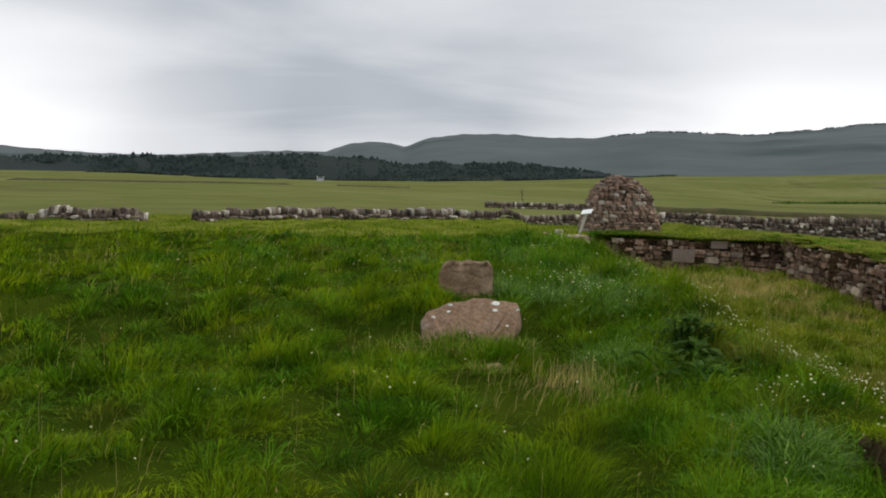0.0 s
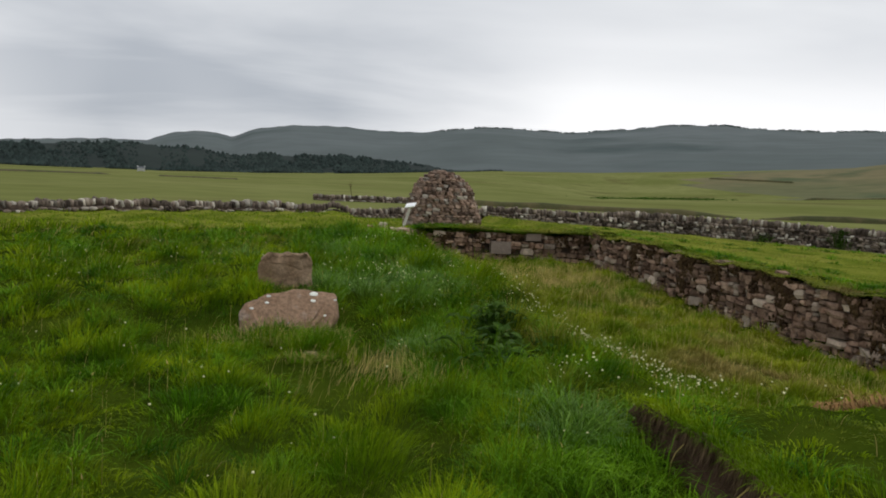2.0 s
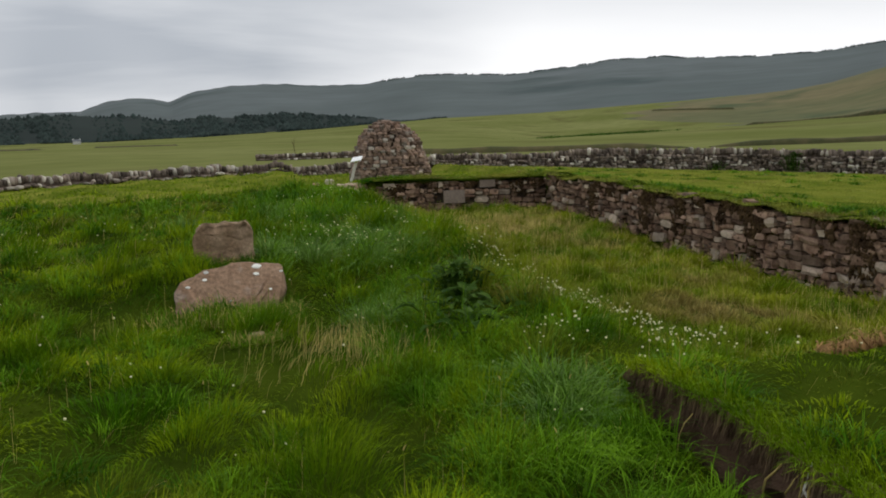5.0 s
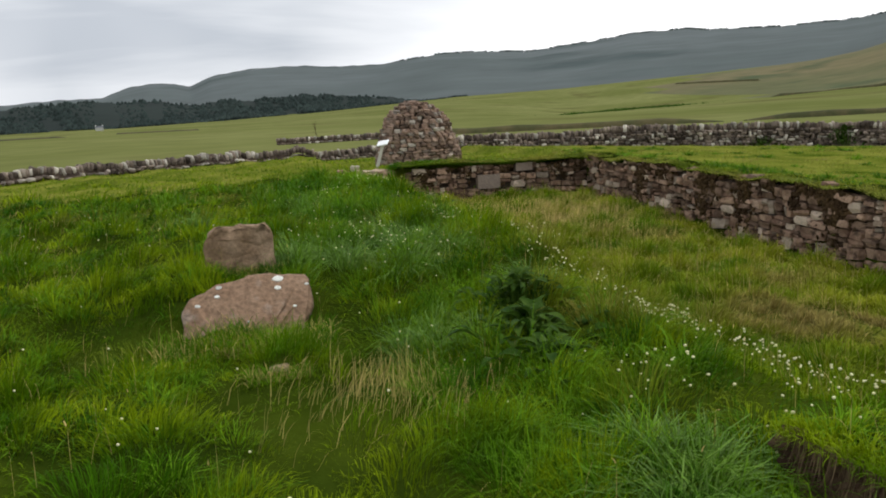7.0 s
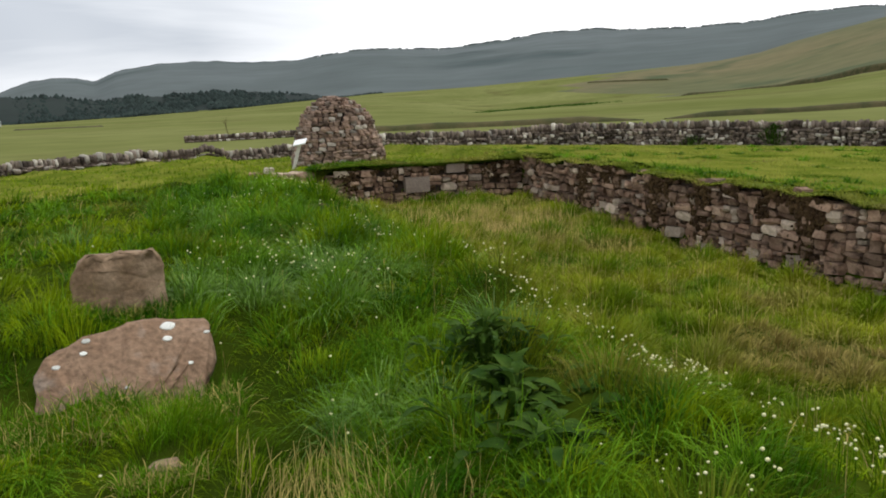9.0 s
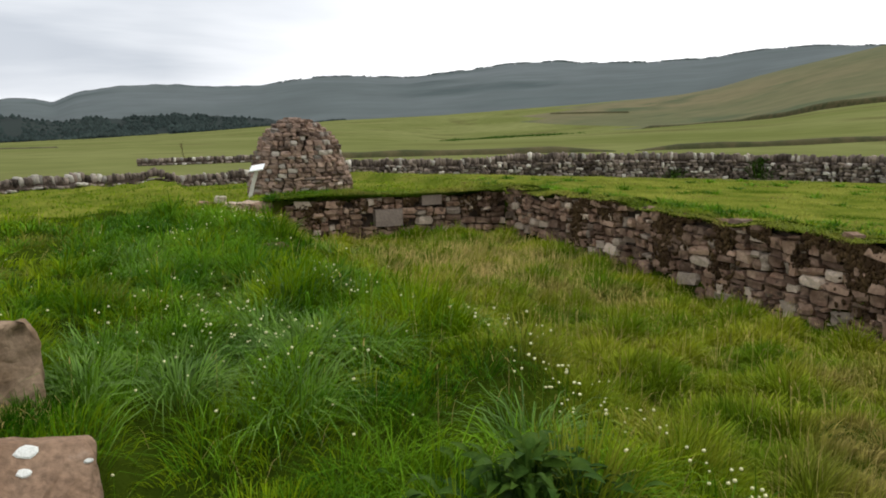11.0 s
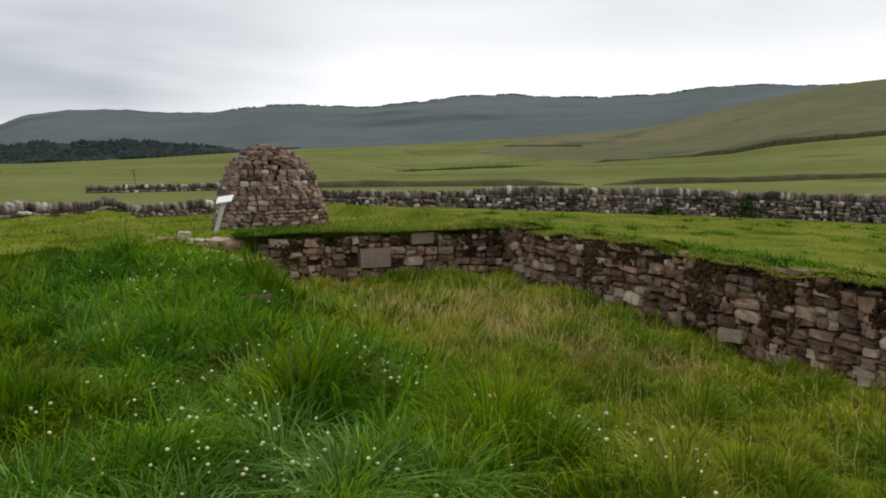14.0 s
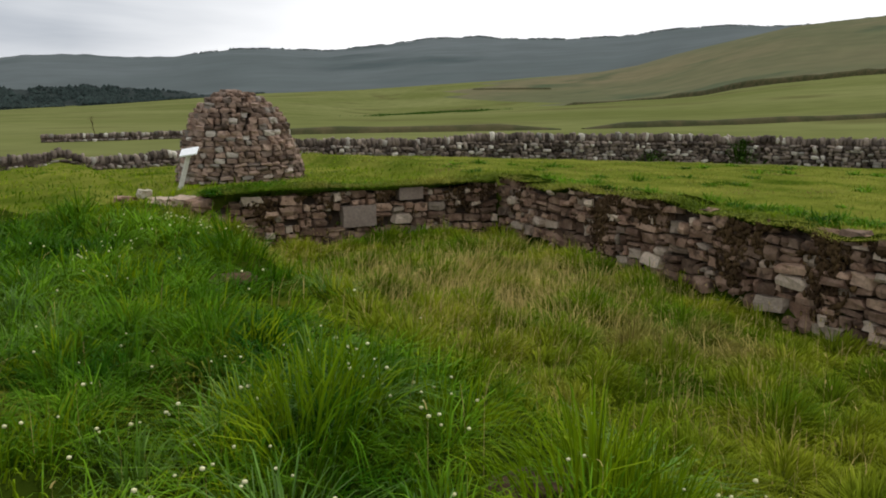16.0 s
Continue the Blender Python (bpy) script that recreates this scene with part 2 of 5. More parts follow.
# ---- the shape of the ground ----
def sm(a, b, v):
    t = np.clip((np.asarray(v, float) - a) / (b - a), 0, 1)
    return t * t * (3 - 2 * t)


def ripple(x, y, k, seed=0.0):
    """Smooth unevenness, about -1 to 1, with waves of 1/k metres."""
    return (np.sin(k * (1.7 * x + 0.6 * y) + seed) + np.sin(k * (-0.9 * x + 1.5 * y) + 1.7 * seed + 2) + np.sin(k * (2.6 * x - 1.9 * y) + 4 + seed)
            + 0.6 * np.sin(k * (4.1 * x + 3.3 * y) + 1 + 3 * seed) + 0.6 * np.sin(k * (-3.7 * x + 4.4 * y) + 5)) / 4.2


def tussock(x, y):
    """The hummocks of the rough grass, about two paces to the metre, -1 to 1."""
    return 0.62 * ripple(x, y, 3.3, 1.0) + 0.55 * ripple(1.3 * x + 5, 1.3 * y, 1.6, 0.5)


AZ0 = (0.8, 3.0)
NEARCREST = ([-180, 12, 22.8, 28.4, 31.5, 36, 40, 43.3, 46.2, 52, 75, 110, 180], [-1.05, -1.15, -1.45, -1.2, -1.05, -0.75, -0.5, -0.3, 0.2, 0.78, 2.0, 0.0, -1.05])
FIELDEDGE = ([-180, -40, -25, -19, -14, -5.5, 0.4, 7.4, 15.7, 22.5, 30, 35.6, 39.2, 42.6, 45.6, 49, 54, 75, 110, 180],
             [-0.6, -0.7, -0.75, -0.72, -0.88, -0.87, -0.74, -0.45, 0.1, 0.3, 0.7, 1.05, 1.35, 2.28, 2.88, 3.56, 3.95, 5.0, 1.0, -0.6])
SKYLINE = ([-180, -60, -40, -25.6, -20, -16, -12.7, -9.1, -6.4, -5.2, -3.7, -2.2, -1.3, 0, 2.4, 5, 8, 11, 14.5, 17, 20.5, 24, 26.9, 30.2, 31.3, 35.6, 39, 42.5, 45.5, 49, 51.5, 54, 75, 120, 180],
           [2, 1.5, 1.2, 0.73, 0.47, 0.53, 0.79, 1.0, 1.05, 1.5, 1.78, 1.74, 1.5, 2.05, 2.45, 2.53, 2.38, 2.4, 2.85, 2.88, 2.74, 3.1, 3.45, 3.55, 3.4, 3.3, 3.4, 3.78, 3.88, 3.7, 3.85, 4.05, 5, 3, 2])


def far_height(x, y):
    dx, dy = x - AZ0[0], y - AZ0[1]
    r = np.hypot(dx, dy) + 1e-6
    az = np.degrees(np.arctan2(dx, dy))
    z1 = 1.6 + 250 * np.tan(np.radians(np.interp(az, *NEARCREST)))
    z2 = 1.6 + 720 * np.tan(np.radians(np.interp(az, *FIELDEDGE)))
    a = np.clip((r - 34) / 216, 0, 1)
    z = -0.6 + (z1 + 0.6) * a * a * (1.6 - 0.6 * a) + 0.25 * ripple(x, y, 0.03) * np.clip(a * 3, 0, 1)
    b = np.clip((r - 250) / 470, 0, 1)
    dip = 5.0 * np.sin(np.pi * np.clip((r - 250) / 330, 0, 1)) * sm(15, 25, az) * (1 - sm(40, 48, az))
    z = z + (z2 - z1) * (b * b * (3 - 2 * b)) - dip
    return z - np.clip(r - 900, 0, None) * 0.02


def near_height(x, y):
    left = -0.29 + 0.35 * sm(7.9, 9.75, y)
    left = left + 0.24 * np.exp(-((x - 3.15) / 0.85) ** 2) * (1 - 0.75 * sm(7, 11, y)) * sm(4.0, 5.2, y)
    left = left - 0.012 * np.clip(-x, 0, 14) - 0.016 * np.clip(y - 19, 0, 14)
    top = 0.02 - 0.004 * np.clip(x - 3, 0, 9)
    floor = -0.60 - 0.27 * sm(5.5, 9, x) * (1 - sm(13, 19, y)) - 0.06 * sm(16, 20, y) - 0.10 * sm(8.0, 8.9, x)
    # the turf-grown end wall, and the bank along the side, fall to the sunk floor
    inside = sm(3.5, 4.95, x) * sm(4.0, 6.3, y)
    z = left * (1 - inside) + floor * inside
    stub = sm(3.12, 3.24, x) * (1 - sm(4.2, 5.0, y)) * sm(0.6, 1.4, y)
    z = np.maximum(z, z * (1 - stub) + top * stub)
    # outside the masonry
    back = 0.12 - 0.034 * np.clip(y - 20.6, 0, 20) + 0.10 * np.exp(-((x - 5.3) / 1.1) ** 2 - ((y - 20.8) / 0.5) ** 2)
    side = 0.18 - 0.052 * np.clip(x - 9.3, 0, 16)
    north = sm(20.44, 20.60, y) * sm(3.6, 4.4, x)
    z = z * (1 - north) + back * north
    east = sm(9.14, 9.30, x)
    z = z * (1 - east) + np.minimum(side, side - 0.02 * np.clip(y - 20.6, 0, 20)) * east
    rough = (1 - east) * (1 - north)
    z = z + 0.035 * ripple(x, y, 1.3) + (0.014 + 0.05 * rough * (1 - 0.5 * inside)) * ripple(x, y, 2.0, 2.0) + 0.082 * rough * (1 - 0.55 * inside) * tussock(x, y)
    return z


def ground_height(x, y):
    x, y = np.asarray(x, float), np.asarray(y, float)
    r = np.hypot(x - AZ0[0], y - AZ0[1])
    w = sm(29, 40, r)
    return near_height(x, y) * (1 - w) + far_height(x, y) * w


def gz(x, y):
    return float(ground_height(x, y))


# ---- helpers to build with ----
def mesh_from(name, verts, faces, mat, smooth=False):
    me = bpy.data.meshes.new(name)
    me.from_pydata(verts, [], faces)
    me.materials.append(mat)
    if smooth:
        me.polygons.foreach_set("use_smooth", [True] * len(me.polygons))
    me.update()
    return me


def tri_mesh(name, V, F, mat, smooth=False):
    """A mesh out of arrays: V (n, 3), F (m, 3)."""
    me = bpy.data.meshes.new(name)
    me.vertices.add(len(V))
    me.vertices.foreach_set("co", np.ascontiguousarray(V, dtype=np.float32).ravel())
    me.loops.add(F.size)
    me.loops.foreach_set("vertex_index", np.ascontiguousarray(F, dtype=np.int32).ravel())
    k = F.shape[1]
    me.polygons.add(len(F))
    me.polygons.foreach_set("loop_start", np.arange(0, F.size, k, dtype=np.int32))
    if smooth:
        me.polygons.foreach_set("use_smooth", np.ones(len(F), dtype=bool))
    me.materials.append(mat)
    me.update(calc_edges=True)
    return me


def bm_mesh(name, bm, mat, smooth=False):
    me = bpy.data.meshes.new(name)
    bm.to_mesh(me)
    bm.free()
    me.materials.append(mat)
    if smooth:
        me.polygons.foreach_set("use_smooth", [True] * len(me.polygons))
    return me


def part(name, data, parent, label="", m=None):
    ob = new(name, data)
    ob.parent = parent
    if m is not None:
        ob.matrix_basis = m
    return tagged(ob, label)


def stone_bm(rng, jitter=0.13, round_=0.55, cuts=1):
    """A rough squared stone of size 1."""
    bm = bmesh.new()
    bmesh.ops.create_cube(bm, size=1.0)
    bmesh.ops.subdivide_edges(bm, edges=bm.edges[:], cuts=cuts, use_grid_fill=True)
    for v in bm.verts:
        p = v.co * 2
        n = max(abs(c) for c in p)
        s = (sum(abs(c) ** 5 for c in p)) ** 0.2
        p = p * ((1 - round_) + round_ * n / s)
        v.co = p / 2 + Vector([rng.uniform(-jitter, jitter) * 0.5 for _ in range(3)])
    bmesh.ops.recalc_face_normals(bm, faces=bm.faces[:])
    return bm


def grid_sheet(name, xs, ys, zf, mats, pick=None):
    X, Y = np.meshgrid(xs, ys)
    V = np.stack([X.ravel(), Y.ravel(), zf(X, Y).ravel()], 1)
    nx, ny = len(xs), len(ys)
    i = (np.arange(ny - 1)[:, None] * nx + np.arange(nx - 1)[None]).ravel()
    F = np.stack([i, i + 1, i + nx + 1, i + nx], 1)
    me = tri_mesh(name, V, F, mats[0], True)
    for m in mats[1:]:
        me.materials.append(m)
    if pick:
        c = V[F].mean(1)
        me.polygons.foreach_set("material_index", pick(c).astype(np.int32))
    return me


def spread_lines(a, b, step, out, growth=1.085):
    mid = list(np.arange(a, b + 1e-6, step))
    d, lo, hi = step, [], []
    p = q = 0.0
    while p < out:
        d *= growth
        p += d
        lo.append(a - p)
        hi.append(mid[-1] + p)
    return np.array(lo[::-1] + mid + hi)


def inside_floor(x, y):
    return (x > 4.1 + 0.35 * np.sin(y * 1.3) + 0.25 * np.sin(y * 3.1) + 0.45 * np.sin(x * 91.7 + y * 57.3)) & (x < 9.1) & (y < 20.4) & (y > 5.2)


# ---- the ground, one sheet to the horizon ----
def ground_pick(c):
    r = np.hypot(c[:, 0] - AZ0[0], c[:, 1] - AZ0[1])
    az = np.degrees(np.arctan2(c[:, 0] - AZ0[0], c[:, 1] - AZ0[1]))
    k = np.where((r > 31) | (c[:, 0] > 9.25) | ((c[:, 1] > 20.6) & (c[:, 0] > 4.2)) | (c[:, 1] > 20.4 + 0.9 * np.sin(c[:, 0] * 0.9) + 0.6 * np.sin(c[:, 0] * 2.3)), 1, 0)
    k = np.where(inside_floor(c[:, 0], c[:, 1]) & (k == 0), 3, k)
    k = np.where((k == 1) & (r <= 31), 4, k)
    moor = (az > 31 + 3 * np.sin(r * 0.021)) & (az < 120) & (r > 300 - 2.0 * np.clip(az - 35, -20, 20) + 25 * np.sin(az * 0.4))
    k = np.where(moor, 2, k)
    return k


ground = new("ground", grid_sheet("ground", spread_lines(-9, 13, 0.14, 4300), spread_lines(-1.5, 25, 0.14, 4300), ground_height, [SOIL, FIELD, MOOR, FLOORSOIL, OUTERSOIL], ground_pick))
tagged(ground, "rough grassy ground running out to green pasture and brown moor", "ground", kind="structure")


# ---- the hills ----
def range_mesh(name, az, levels, mat):
    """A hill range round the place: levels are rows of (radius, elevation for each bearing, roughness)."""
    a = np.radians(az)
    rows = []
    for k, (r, el, rough) in enumerate(levels):
        rr = r * (1 + 0.02 * np.sin(az * 0.31))
        z = 1.6 + rr * np.tan(np.radians(el)) + rough * (np.sin(az * 1.7 + 0.3 * k) + np.sin(az * 3.9 + 0.4 * k) + 0.7 * np.sin(az * 8.3 + 0.5 * k))
        rows.append(np.stack([AZ0[0] + rr * np.sin(a), AZ0[1] + rr * np.cos(a), z], 1))
    n = len(az)
    V = np.concatenate(rows)
    i = (np.arange(len(levels) - 1)[:, None] * n + np.arange(n - 1)[None]).ravel()
    F = np.stack([i, i + 1, i + n + 1, i + n], 1)
    return tri_mesh(name, V, F, mat, True)


azf = np.concatenate([np.arange(-180, -45, 3.0), np.arange(-45, 70, 0.2), np.arange(70, 180.1, 3.0)])
skyl = np.interp(azf, *SKYLINE)
edge = np.interp(azf, *FIELDEDGE)
# small knolls and treetops break the ridge
tips = 0.05 * np.clip(np.sin(azf * 2.3) * np.sin(azf * 1.1 + 1), 0, 1) + 0.025 * np.sin(azf * 5.1) * np.sin(azf * 0.9)
levels = []
base = np.minimum(edge, skyl) - 0.6
for f in np.linspace(0, 1, 30):
    r = 900 + 1800 * f ** 1.1
    gully = 0.035 * np.sin(azf * 0.55 + 1.0 * f) + 0.016 * np.sin(azf * 1.25 - 1.0 * f) + 0.005 * np.sin(azf * 2.9 + 1.5 * f)
    rise = math.sin(f * math.pi / 2) ** 0.9
    levels.append((r, base + (skyl + tips * (f > 0.97) - base) * rise + gully * (f * (1 - f) * 4) ** 1.5, 0.0))
levels.append((3300, skyl * 0.5, 0.0))
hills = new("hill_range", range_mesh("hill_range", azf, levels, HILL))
tagged(hills, "long moorland ridge under low cloud, haze in its grey-green colour", "hills", kind="structure")

azw = np.arange(-48, 17.1, 0.25)
WOODTOP = ([-48, -25.6, -16, -8, -3.3, -1.2, 3.5, 6.2, 9.8, 12.5, 15.5, 17], [0.1, 0.22, 0.55, 0.92, 0.74, 0.48, 0.72, 0.70, 0.54, 0.20, 0.10, -0.3])
wtop = np.interp(azw, *WOODTOP)
wedge = np.interp(azw, *FIELDEDGE)
woodhill = new("wooded_rise", range_mesh("wooded_rise", azw, [(735, wedge - 0.25, 0), (800, wedge + 0.0, 0.2), (900, wedge + (wtop - wedge) * 0.45, 0.5), (1020, wtop - 0.12, 0.8), (1120, wtop - 0.4, 0)], FORESTFLOOR))
tagged(woodhill, "low dark rise planted with conifers", "hillside", kind="structure")

rng = np.random.default_rng(5)
n = 9000
ta = rng.uniform(-47, 16.3, n)
tf = rng.uniform(0, 1, n) ** 1.4
te = np.interp(ta, *FIELDEDGE)
tt = np.interp(ta, *WOODTOP) - 0.12
keep = (np.sin(ta * 0.9 + 3 * tf) + np.sin(ta * 2.2) * 0.6 > -1.15) & ((ta > -21) | (tf > 0.55) | (ta < -40))
ta, tf, te, tt = ta[keep], tf[keep], te[keep], tt[keep]
tr = 770 + 250 * tf
tz = 1.6 + tr * np.tan(np.radians(te + (tt - te) * np.clip((tr - 800) / 220, 0, 1))) - 0.6
thin = np.clip((15.5 - ta) / 8, 0.35, 1)
H = rng.uniform(3.0, 5.6, len(ta)) * thin * (1 + 0.25 * np.sin(ta * 1.3))
W = H * rng.uniform(0.55, 0.95, len(ta))
cx, cy = AZ0[0] + tr * np.sin(np.radians(ta)), AZ0[1] + tr * np.cos(np.radians(ta))
ang = np.arange(6) * math.tau / 6
vs, fs = [], []
for tier, (z0, z1, w) in enumerate(((0.08, 0.62, 1.0), (0.42, 1.0, 0.66))):
    ring = np.stack([cx[:, None] + (W * w)[:, None] * np.cos(ang + tier), cy[:, None] + (W * w)[:, None] * np.sin(ang + tier), np.repeat((tz + H * z0)[:, None], 6, 1)], 2)
    tip = np.stack([cx, cy, tz + H * z1], 1)[:, None]
    vs.append(np.concatenate([ring, tip], 1))
V = np.concatenate(vs, 1)
base_i = np.arange(len(ta))[:, None, None] * 14
F = np.array([[t * 7 + k, t * 7 + (k + 1) % 6, t * 7 + 6] for t in range(2) for k in range(6)])
forest = new("conifer_forest", tri_mesh("conifer_forest", V.reshape(-1, 3), (F[None] + base_i).reshape(-1, 3), FOREST))
tagged(forest, "dark distant conifer plantation along the foot of the hills", "forest", kind="stuff")


# a thin line of trees on the crest of the ridge
n = 2200
ta = rng.uniform(12, 60, n)
ta = ta[np.sin(ta * 1.7) + 0.7 * np.sin(ta * 4.3 + 1) + rng.normal(0, 0.5, n) > -0.3]
tr = rng.uniform(2660, 2700, len(ta)) * (1 + 0.02 * np.sin(ta * 0.31))
tz = 1.6 + tr * np.tan(np.radians(np.interp(ta, *SKYLINE))) - 3.0
H, W = rng.uniform(5, 9, len(ta)), rng.uniform(3.0, 6.0, len(ta))
cx, cy = AZ0[0] + tr * np.sin(np.radians(ta)), AZ0[1] + tr * np.cos(np.radians(ta))
ring = np.stack([cx[:, None] + W[:, None] * np.cos(ang), cy[:, None] + W[:, None] * np.sin(ang), np.repeat((tz + H * 0.2)[:, None], 6, 1)], 2)
V = np.concatenate([ring, np.stack([cx, cy, tz + H], 1)[:, None]], 1)
F = np.array([[k, (k + 1) % 6, 6] for k in range(6)])
ridge = new("ridge_trees", tri_mesh("ridge_trees", V.reshape(-1, 3), (F[None] + np.arange(len(ta))[:, None, None] * 7).reshape(-1, 3), FOREST))
tagged(ridge, "thin dark line of trees along the ridge crest", "forest", kind="stuff")


# ---- stone walls ----
srng = random.Random(11)
STONES = [bm_mesh("wall_stone", stone_bm(srng, 0.19, 0.66), SANDSTONE) for _ in range(14)]
CAIRNS = [bm_mesh("cairn_stone", stone_bm(srng, 0.2, 0.55), RUBBLE) for _ in range(10)]
DYKES = [bm_mesh("dyke_stone", stone_bm(srng, 0.2, 0.55), DYKE_O) for _ in range(8)]


def core(name, a, b, thick, top, foot, label):
    """The dark packed core of a wall that stands behind its stones. a, b: ends of its face; thick goes to the left of a-b."""
    a, b = Vector(a), Vector(b)
    d = (b - a).normalized()
    nrm = Vector((-d.y, d.x))
    steps = max(2, int((b - a).length / 0.4))
    vs, fs = [], []
    for k in range(steps + 1):
        p = a + (b - a) * k / steps
        f = k / steps
        t, lo = top(f), foot(f)
        for off, z in ((0.07, lo), (0.09, t), (thick, t), (thick, lo)):
            q = p + nrm * off
            vs.append((q.x, q.y, z))
    for k in range(steps):
        for j in range(4):
            i0, i1 = 4 * k + j, 4 * k + (j + 1) % 4
            fs.append((i0, i1, i1 + 4, i0 + 4))
    fs += [(3, 2, 1, 0), tuple(4 * steps + j for j in range(4))]
    ob = new(name, mesh_from(name, vs, fs, MORTAR))
    return tagged(ob, label, "wall", kind="structure")


def courses(wall, a, b, top, foot, seed, lens=(0.14, 0.46), highs=(0.07, 0.17), blocks=(), missing=0.03):
    """Lays rubble stones in rough courses on the face a-b, each a part of the wall."""
    rnd = random.Random(seed)
    a, b = Vector(a), Vector(b)
    L = (b - a).length
    d = (b - a).normalized()
    yaw = math.atan2(d.y, d.x)
    nrm = Vector((-d.y, d.x))
    z0 = min(foot(0), foot(1)) - 0.08
    zmax = max(top(f / 10) for f in range(11))

    def split(s0, s1, c0, c1, out):
        """Cuts a patch of wall face into stones of uneven size."""
        w, h = s1 - s0, c1 - c0
        if (w < lens[1] and h < highs[1] and rnd.random() < 0.75) or (w < lens[0] * 1.3 and h < highs[0] * 1.6):
            out.append((s0, s1, c0, c1))
        elif w / (h * 1.75) > rnd.uniform(0.6, 1.4):
            k = s0 + w * rnd.uniform(0.33, 0.67)
            split(s0, k, c0, c1, out), split(k, s1, c0, c1, out)
        else:
            k = c0 + h * rnd.uniform(0.33, 0.67)
            split(s0, s1, c0, k, out), split(s0, s1, k, c1, out)

    cells = []
    z = z0
    while z < zmax:
        band = rnd.uniform(0.24, 0.38)
        s = -rnd.uniform(0, 0.4)
        while s < L:
            w = rnd.uniform(0.35, 0.95)
            split(s, s + w, z + rnd.uniform(-0.03, 0.03), z + band, cells)
            s += w
        z += band
    for s0, s1, c0, c1 in cells:
        mid, f = (s0 + s1) / 2, min(max((s0 + s1) / 2 / L, 0), 1)
        zc = (c0 + c1) / 2 + 0.035 * math.sin(mid * 1.9 + seed) + 0.02 * math.sin(mid * 4.7)
        w, h = s1 - s0, c1 - c0
        ok = zc + h * 0.4 < top(f) + rnd.uniform(-0.01, 0.03) and zc + h / 2 > foot(f) and -0.02 <= mid <= L and rnd.random() > missing
        for bs, bz, bw, bh in blocks:
            if abs(mid - bs) < (w + bw) / 2 - 0.06 and abs(zc - bz) < (h + bh) / 2 - 0.05:
                ok = False
        if ok:
            p = a + d * mid + nrm * (0.07 + rnd.uniform(-0.035, 0.03))
            m = pose(p.x, p.y, zc, rnd.uniform(-5, 5), rnd.uniform(-7, 7), math.degrees(yaw) + rnd.uniform(-6, 6)) @ Matrix.Diagonal((w - 0.012, rnd.uniform(0.19, 0.27), h - 0.010, 1))
            part("stone", STONES[rnd.randrange(len(STONES))], wall, m=m)
    for k, (bs, bz, bw, bh) in enumerate(blocks):
        p = a + d * bs + nrm * 0.035
        part("dressed_block", bm_mesh("dressed_block", stone_bm(rnd, 0.025, 0.1), DRESSED), wall, "large squared sandstone block", pose(p.x, p.y, bz, 0, 0, math.degrees(yaw)) @ Matrix.Diagonal((bw, 0.24, bh, 1)))


# the long side wall runs away along x = 9.1, its face towards the sunk floor
side_top = lambda f: 0.17 + 0.03 * math.sin(9 * f) - 0.03 * math.sin(23 * f) + 0.022 * math.sin(61 * f) + 0.018 * math.sin(107 * f + 1) + (0.05 if f < 0.06 else 0)
side_foot = lambda f: -1.0 + 0.12 * (1 - f)
wall_side = core("wall_side", (9.1, 20.3), (9.1, 3.2), 0.38, lambda f: side_top(f) - 0.08, lambda f: -1.15, "roofless ruin's long wall of red sandstone rubble, turf on top")
end_top = lambda f: 0.15 + 0.03 * math.sin(14 * f) - 0.30 * max(0, (0.16 - f) / 0.16)
wall_end = core("wall_end", (4.1, 20.4), (9.12, 20.4), 0.5, lambda f: end_top(f) - 0.06, lambda f: -0.9, "low ruined end wall of red sandstone rubble under turf")


# ---- turf lips over the wall heads ----
def turf_lip(name, a, b, top, seed, label, over=0.10, drop=0.10):
    """A ragged mat of turf that hangs over the head of a wall."""
    rnd = np.random.default_rng(seed)
    a, b = np.array(a, float), np.array(b, float)
    L = np.hypot(*(b - a))
    d = (b - a) / L
    nrm = np.array([-d[1], d[0]])
    steps = int(L / 0.09)
    s = np.linspace(0, 1, steps + 1)
    wob = np.interp(s, np.linspace(0, 1, steps // 3), rnd.uniform(-1, 1, steps // 3)) + 0.6 * np.interp(s, np.linspace(0, 1, steps // 12 + 2), rnd.uniform(-1, 1, steps // 12 + 2))
    wob2 = np.interp(s, np.linspace(0, 1, steps // 4), rnd.uniform(-1, 1, steps // 4))
    prof = ((0.45, -0.3), (0.2, -0.2), (0.05, 0.01), (-0.6, 0.005), (-1.0, -0.45), (-0.75, -1.0), (-0.1, -0.9), (0.25, -0.4))
    rows = []
    for k, (o, z) in enumerate(prof):
        off = np.where(o < 0, o * over * (1 + 0.6 * wob), o)
        zz = np.array([top(f) for f in s]) + np.where(z < 0, z * drop * (1 + 0.8 * wob2), z) + 0.012 * rnd.uniform(-1, 1, len(s))
        p = a + (b - a) * s[:, None] + nrm * off[:, None]
        rows.append(np.concatenate([p, zz[:, None]], 1))
    V = np.concatenate(rows)
    n, m = len(s), len(prof)
    F = []
    for k in range(m):
        k2 = (k + 1) % m
        i = np.arange(n - 1)
        F.append(np.stack([k * n + i, k * n + i + 1, k2 * n + i + 1, k2 * n + i], 1))
    ob = new(name, tri_mesh(name, V, np.concatenate(F), SOIL, True))
    return tagged(ob, label, "turf", kind="structure")


